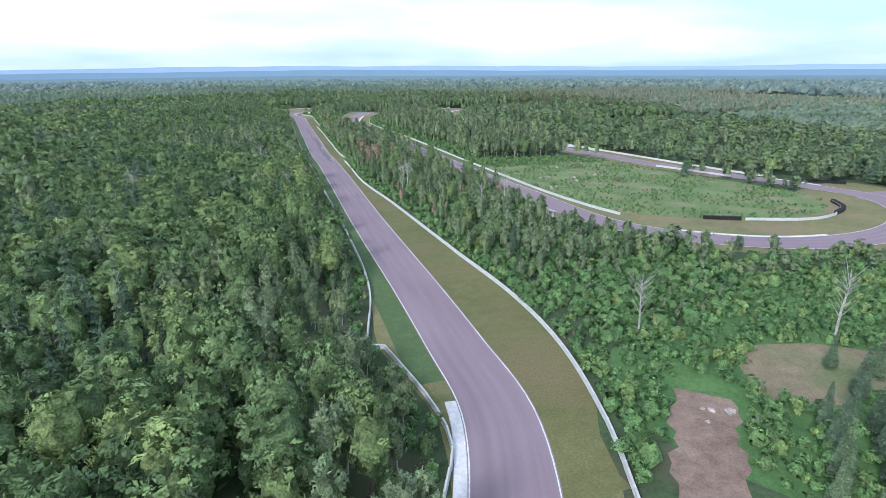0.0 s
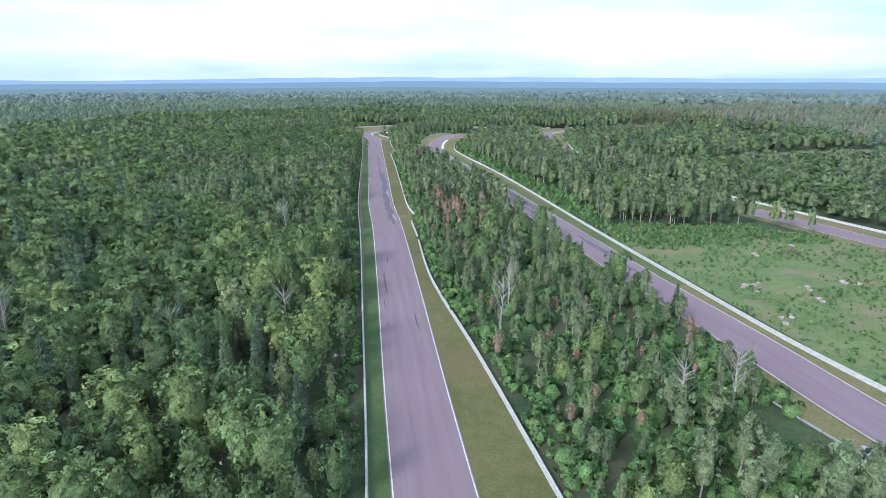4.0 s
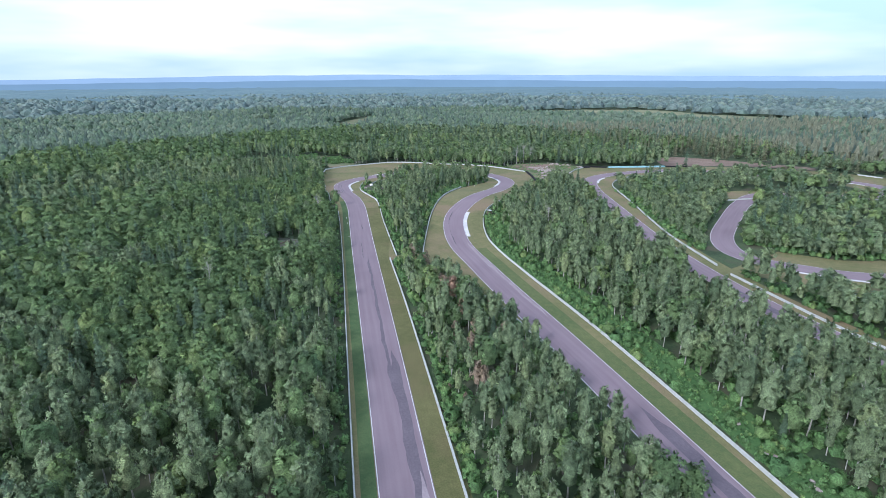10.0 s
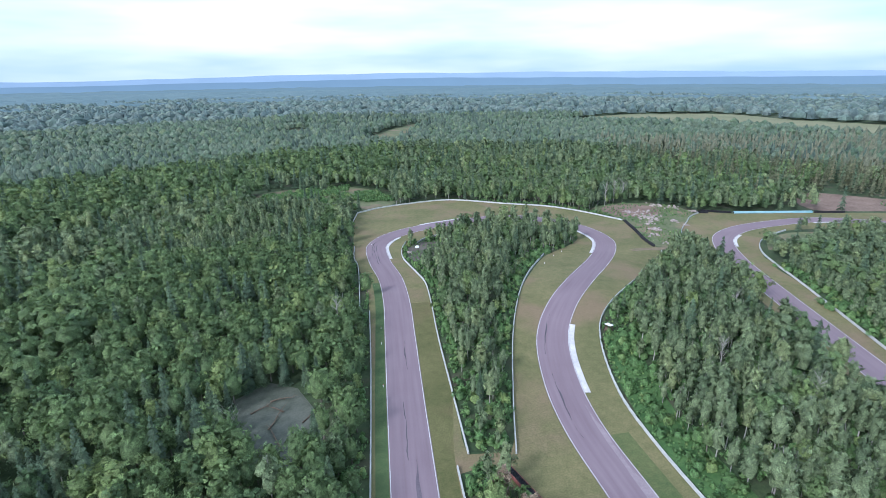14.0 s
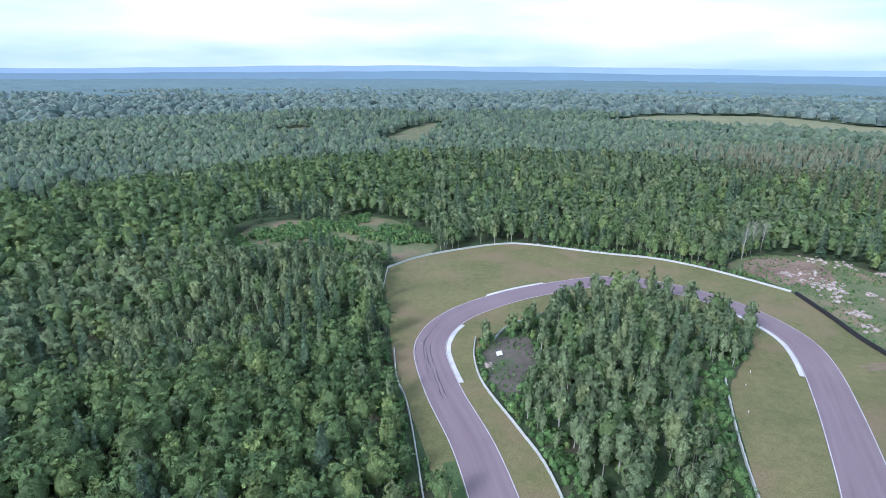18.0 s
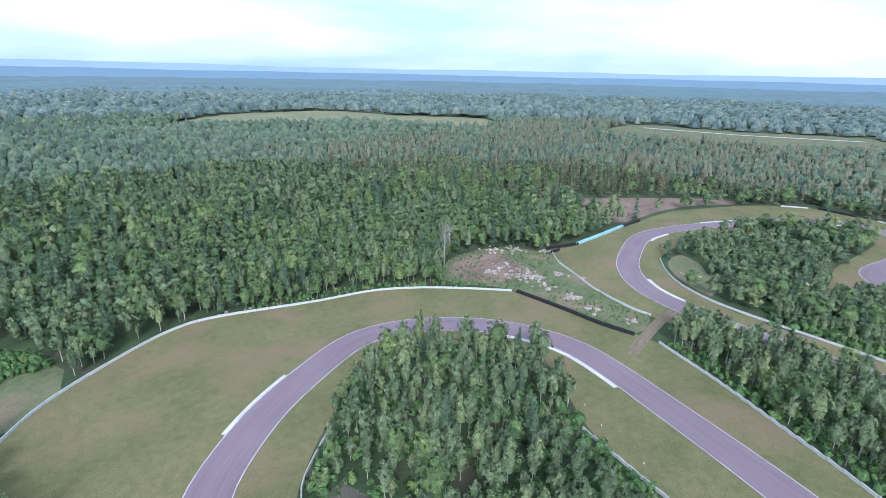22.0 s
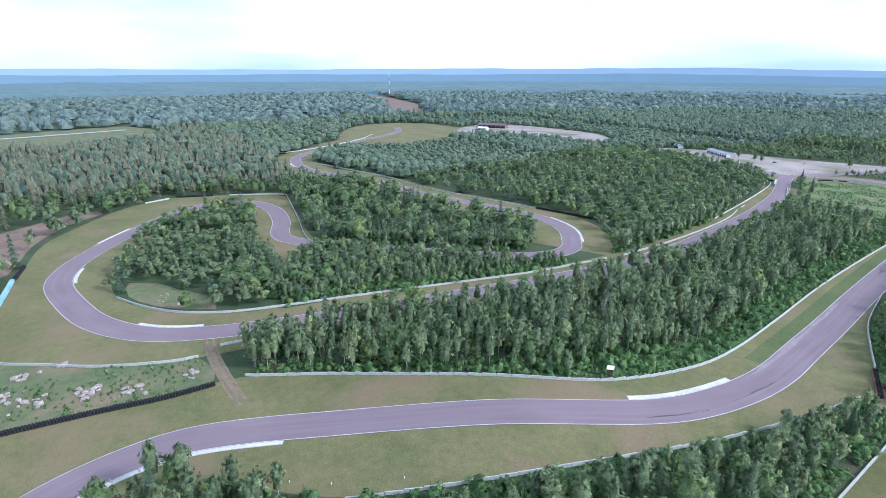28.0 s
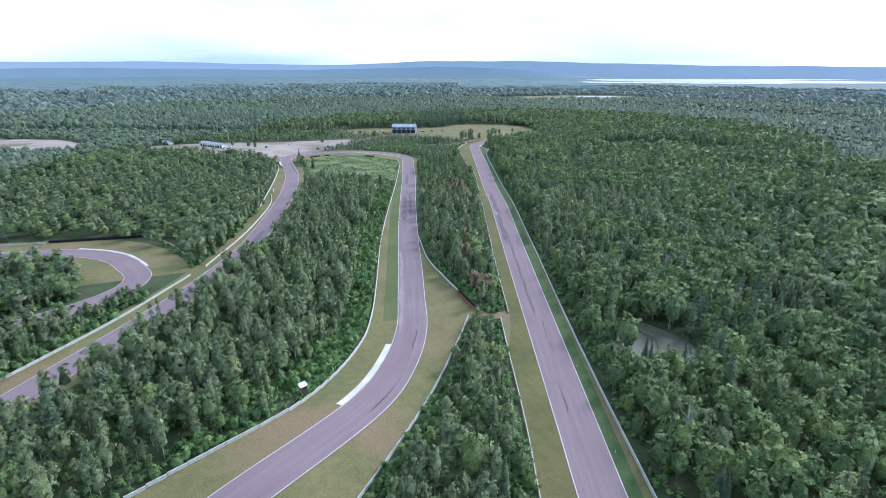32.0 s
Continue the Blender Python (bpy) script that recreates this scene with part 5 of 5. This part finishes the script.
for x, y, k in ((83, 128, 1.1), (88, 133, 1.0), (78, 124, 0.9), (86, 122, 1.15), (92, 126, 0.9), (112, 120, 0.8), (60, 98, 0.7), (205, 320, 0.5), (338, 250, 0.9), (346, 247, 1.0), (277, 214, 1.0), (262, 182, 1.1), (366, 240, 1.0), (104, 172, 1.0), (112, 178, 0.8), (230, 150, 1.0)):
    place_tree("maple_tree", x, y, k, "leafy tree standing alone near the paddock")


def bare_tree():
    thing = tagged(new("bare_tree"), "dead leafless tree with pale forked limbs", "tree", "dead trees")
    new("trunk", quad_mesh("trunk", stem(91, 9.0, 0.16, 0, 1.0), BIRCH)).parent = thing
    new("crown", quad_mesh("crown", stem(92, 8.6, 0.10, 34, 2.6), BIRCH)).parent = thing
    return thing


first = bare_tree()
spots = [(142, 322, 1.0), (150, 322, 1.0), (65, 345, 1.0), (35, 351, 1.2), (82, 352, 1.0), (140, 234, 1.0), (171, 224, 1.1), (122, 350, 1.1), (126, 362, 1.0), (70, 420, 1.1), (60, 470, 1.0), (195, 640, 1.0), (182, 660, 1.0), (205, 690, 1.0), (40, 600, 1.1), (52, 640, 1.0), (236, 872, 1.4), (228, 866, 1.3), (244, 876, 1.2), (70, 700, 1.1)]
for i, (x, y, k) in enumerate(spots):
    m = Matrix.LocRotScale((x, y, lift(x, y)), Euler((0, 0, i * 1.7)), (k, k, k * 1.15))
    if i:
        copy_thing(first, m)
    else:
        first.matrix_basis = m


def brush_pile(x, y, seed):
    """A heap of cut branches."""
    rng = random.Random(seed)
    thing = tagged(new("brush_pile"), "heap of brown cut branches in the meadow", "brush pile", "brush piles in the meadow")
    thing.location = (x, y, 0)
    for k in range(9):
        ob = new("branch", quad_mesh("branch", stem(seed + k, rng.uniform(3, 5.5), 0.1, 6, 0.9), BOARD))
        ob.parent = thing
        a = rng.uniform(0, 360)
        ob.matrix_local = pose(rng.uniform(-1.2, 1.2) - 1.8 * math.cos(radians(a)), rng.uniform(-1.2, 1.2) - 1.8 * math.sin(radians(a)), 0.25 + 0.12 * k, 0, 80 + rng.uniform(-8, 8), a)
    return thing


brush_pile(216, 394, 301)
brush_pile(214, 357, 321)


def fallen_log(x, y, turn, long):
    thing = tagged(new("fallen_log", quad_mesh("fallen_log", stem(int(long * 7), long, 0.2, 4, 0.9), BOARD)), "dark dead log lying in the swamp", "log", "logs in the swamp")
    thing.matrix_world = pose(x, y, 0.35, 0, 86, turn)
    return thing


for x, y, turn, long in ((52, 655, 40, 9), (58, 648, 75, 11), (62, 641, 120, 10), (56, 660, 10, 7), (66, 650, 60, 8), (60, 655, 150, 6)):
    fallen_log(x, y, turn, long)


# ---- huts, boards, rails ----
def marshal_hut(x, y, turn, walls, roof_mat, label):
    thing = tagged(new("marshal_hut"), label, "hut")
    thing.matrix_world = pose(x, y, float(lift(x, y)), 0, 0, turn)
    for dx in (-0.9, 0.9):
        for dy in (-0.7, 0.7):
            shaped("post", box(bmesh.new(), dx, dy, 1.2, 0.12, 0.12, 2.4), BOARD, thing)
    shaped("platform", box(bmesh.new(), 0, 0, 0.55, 2.1, 1.7, 0.1, 0.02), BOARD, thing)
    for dx, dy, sx, sy in ((0, 0.75, 1.9, 0.06), (-0.98, 0, 0.06, 1.5), (0.98, 0, 0.06, 1.5)):
        shaped("wall_board", box(bmesh.new(), dx, dy, 1.1, sx, sy, 1.0), walls, thing)
    shaped("counter", box(bmesh.new(), 0, -0.78, 1.5, 1.9, 0.25, 0.08), BOARD, thing)
    shaped("roof", box(bmesh.new(), 0, 0, 2.48, 2.3, 2.0, 0.14, 0.03, Matrix.Rotation(radians(7), 4, "X")), roof_mat, thing)
    return thing


marshal_hut(158.8, 684.5, 125, BOARD, WHITEPAINT, "small wooden marshal hut with a white roof")
marshal_hut(161.2, 310.3, 65, WHITEPAINT, ROOF, "small white marshal hut with a grey roof")
board = tagged(new("sign_board"), "white blank board on two posts in bare ground", "board")
board.matrix_world = pose(100.5, 787, 0, 0, 0, 20)
for dx in (-0.7, 0.7):
    shaped("post", box(bmesh.new(), dx, 0, 0.8, 0.1, 0.1, 1.6), BOARD, board)
shaped("panel", box(bmesh.new(), 0, -0.08, 1.5, 2.0, 0.06, 1.3, 0.01, Matrix.Rotation(radians(-35), 4, "X")), WHITEPAINT, board)


def guard_rail(points, label):
    line = smooth_line(points, 1.0)
    thing = tagged(new("guard_rail"), label, "guard rail")
    thing.location = (*line[0], 0)
    rel = line - line[0]
    for low, high in ((0.45, 0.60), (0.62, 0.78)):
        raised("rail", rel, 0.06, -0.06, low, high, METAL, thing)
    for p in rel[::3]:
        shaped("post", box(bmesh.new(), p[0], p[1], 0.4, 0.14, 0.14, 0.85), BOARD, thing)
    return thing


guard_rail([(157.6, 338), (158.6, 326), (160.3, 318), (163.4, 307), (166, 297), (170, 286)], "galvanised guard rail on wooden posts beside the track")


def marker_post(x, y):
    thing = tagged(new("marker_post"), "small white marker post in the grass", "marker", "verge markers")
    thing.location = (x, y, lift(x, y))
    shaped("post", box(bmesh.new(), 0, 0, 0.35, 0.16, 0.16, 0.7, 0.02), WHITEPAINT, thing)
    shaped("cap", box(bmesh.new(), 0, 0, 0.78, 0.24, 0.24, 0.16, 0.03), RED, thing)
    return thing


for x, y in ((86, 664), (85, 689), (77.5, 797), (84.5, 700), (80.5, 703), (164, 765), (156, 752), (170, 772)):
    marker_post(x, y)
pole = tagged(new("utility_pole"), "bare wooden pole standing in the meadow", "pole")
pole.location = (189, 383, 0)
new("shaft", quad_mesh("shaft", stem(7, 6.5, 0.14, 0, 1), BARK)).parent = pole


# ---- paddock ----
def shed(x, y, turn, long, deep, high, bays, wall_mat, roof_mat, label):
    thing = tagged(new("paddock_building"), label, "building")
    thing.matrix_world = pose(x, y, 0, 0, 0, turn)
    shaped("back_wall", box(bmesh.new(), 0, deep / 2, high / 2, long, 0.3, high), wall_mat, thing)
    for k in (-1, 1):
        shaped("side_wall", box(bmesh.new(), k * (long / 2 - 0.15), 0, high / 2, 0.3, deep - 0.4, high), wall_mat, thing)
    shaped("upper_wall", box(bmesh.new(), 0, -deep / 2, high * 0.8, long, 0.3, high * 0.4), wall_mat, thing)
    for k in range(bays + 1):
        shaped("pier", box(bmesh.new(), -long / 2 + 0.3 + k * (long - 0.6) / bays, -deep / 2, high * 0.3, 0.6, 0.4, high * 0.6), wall_mat, thing)
    for k in range(bays):
        # a dark panel stands in for the shade inside each open bay
        shaped("bay_shade_panel", box(bmesh.new(), -long / 2 + 0.3 + (k + 0.5) * (long - 0.6) / bays, -deep / 2 + 0.25, high * 0.3, (long - 0.6) / bays - 0.7, 0.1, high * 0.6), GLASS_AND_SHADE, thing, "dark panel standing for the shade in an open bay")
        shaped("window", box(bmesh.new(), -long / 2 + 0.3 + (k + 0.5) * (long - 0.6) / bays, -deep / 2 - 0.17, high * 0.8, (long - 0.6) / bays * 0.5, 0.06, high * 0.16), GLASS_AND_SHADE, thing)
    rise = deep * 0.16
    for k in (-1, 1):
        a = math.atan2(rise, deep / 2)
        shaped("roof_slope", box(bmesh.new(), 0, k * deep / 4, high + rise / 2 + 0.1, long + 0.8, math.hypot(deep / 2, rise) + 0.6, 0.18, 0, Matrix.Rotation(-k * a, 4, "X")), roof_mat, thing)
        bm = bmesh.new()
        g = [bm.verts.new((k * (long / 2 - 0.1), yy, zz)) for yy, zz in ((-deep / 2, high), (deep / 2, high), (0, high + rise))]
        bm.faces.new(g)
        bmesh.ops.solidify(bm, geom=bm.faces[:], thickness=0.2)
        shaped("gable", bm, wall_mat, thing)
    return thing


BLUEGREY = two_scale("blue_grey_cladding", (0.16, 0.19, 0.26), (0.26, 0.30, 0.38), 1.0, 0.1, 0.6, 0.1)
MAROON = two_scale("maroon_roofing", (0.11, 0.07, 0.085), (0.19, 0.13, 0.15), 1.0, 0.1, 0.7, 0.1)
shed(199, 100, 180, 30, 18, 8, 5, BLUEGREY, ROOF, "large blue-grey metal paddock building with five bays")
shed(388, 236, 150, 38, 8, 3.6, 9, WHITEPAINT, ROOF, "long low white garage row with dark bays")
shed(742, 262, 215, 44, 14, 4.5, 6, BOARD, MAROON, "long clubhouse with a maroon roof")
shed(722, 296, 215, 14, 10, 3.2, 2, WHITEPAINT, WHITEPAINT, "small white pavilion beside the clubhouse")
shed(446, 222, 150, 12, 6, 3.2, 2, WHITEPAINT, ROOF, "small white paddock hut")


def parked_car(paint, label):
    thing = tagged(new("parked_car"), label, "car", "cars in the paddock")
    shaped("body", box(bmesh.new(), 0, 0, 0.62, 4.3, 1.75, 0.62, 0.14), paint, thing)
    bm = box(bmesh.new(), -0.15, 0, 1.16, 2.3, 1.5, 0.5, 0.1)
    shaped("cabin", bm, GLASS_AND_SHADE, thing)
    shaped("roof", box(bmesh.new(), -0.2, 0, 1.44, 1.7, 1.35, 0.07, 0.02), paint, thing)
    for dx in (-1.3, 1.3):
        for dy in (-0.82, 0.82):
            bm = bmesh.new()
            bmesh.ops.create_cone(bm, cap_ends=True, segments=10, radius1=0.33, radius2=0.33, depth=0.22, matrix=Matrix.Translation((dx, dy, 0.33)) @ Matrix.Rotation(radians(90), 4, "X"))
            shaped("wheel", bm, RUBBER, thing)
    return thing


CARBLUE = two_scale("dark_blue_car_paint", (0.05, 0.07, 0.12), (0.07, 0.10, 0.16), 1.0, 0.1, 0.35, 0.05)
car_rng = random.Random(12)
bases = [parked_car(WHITEPAINT, "white parked car in the paddock"), parked_car(METAL, "silver parked car in the paddock"), parked_car(CARBLUE, "dark blue parked car in the paddock"), parked_car(RED, "red parked car in the paddock")]
lots = [(682, 282), (660, 286), (640, 288), (622, 289), (603, 289), (590, 285), (575, 287), (560, 286), (545, 284), (530, 284), (700, 275), (668, 262), (640, 262), (612, 262), (585, 262), (556, 262), (537, 268), (420, 252), (408, 244), (372, 249), (352, 268), (330, 240), (312, 222), (260, 108), (250, 100), (240, 96), (232, 88), (175, 92), (166, 84), (150, 80), (225, 108), (245, 112)]
for i, (x, y) in enumerate(lots):
    m = pose(x + car_rng.uniform(-2, 2), y + car_rng.uniform(-2, 2), 0.05, 0, 0, car_rng.uniform(0, 360))
    if i < 4:
        bases[i].matrix_basis = m
    else:
        copy_thing(bases[car_rng.choice((0, 0, 0, 1, 2, 3))], m)
tagged(ribbon("road", smooth_line([(286, 296), (270, 258), (256, 220), (240, 170), (214, 128), (180, 108)], 4.0), 5, -5, 0.08, ASPHALT), "pale paddock access road", "road", kind="structure")
mast = tagged(new("radio_mast"), "tall thin red and white radio mast", "mast")
mast.location = (1650, -40, 0)
for k in range(6):
    shaped("section", box(bmesh.new(), 0, 0, 7.5 + k * 13, 1.4 - 0.12 * k, 1.4 - 0.12 * k, 13), WHITEPAINT if k % 2 else RED, mast)
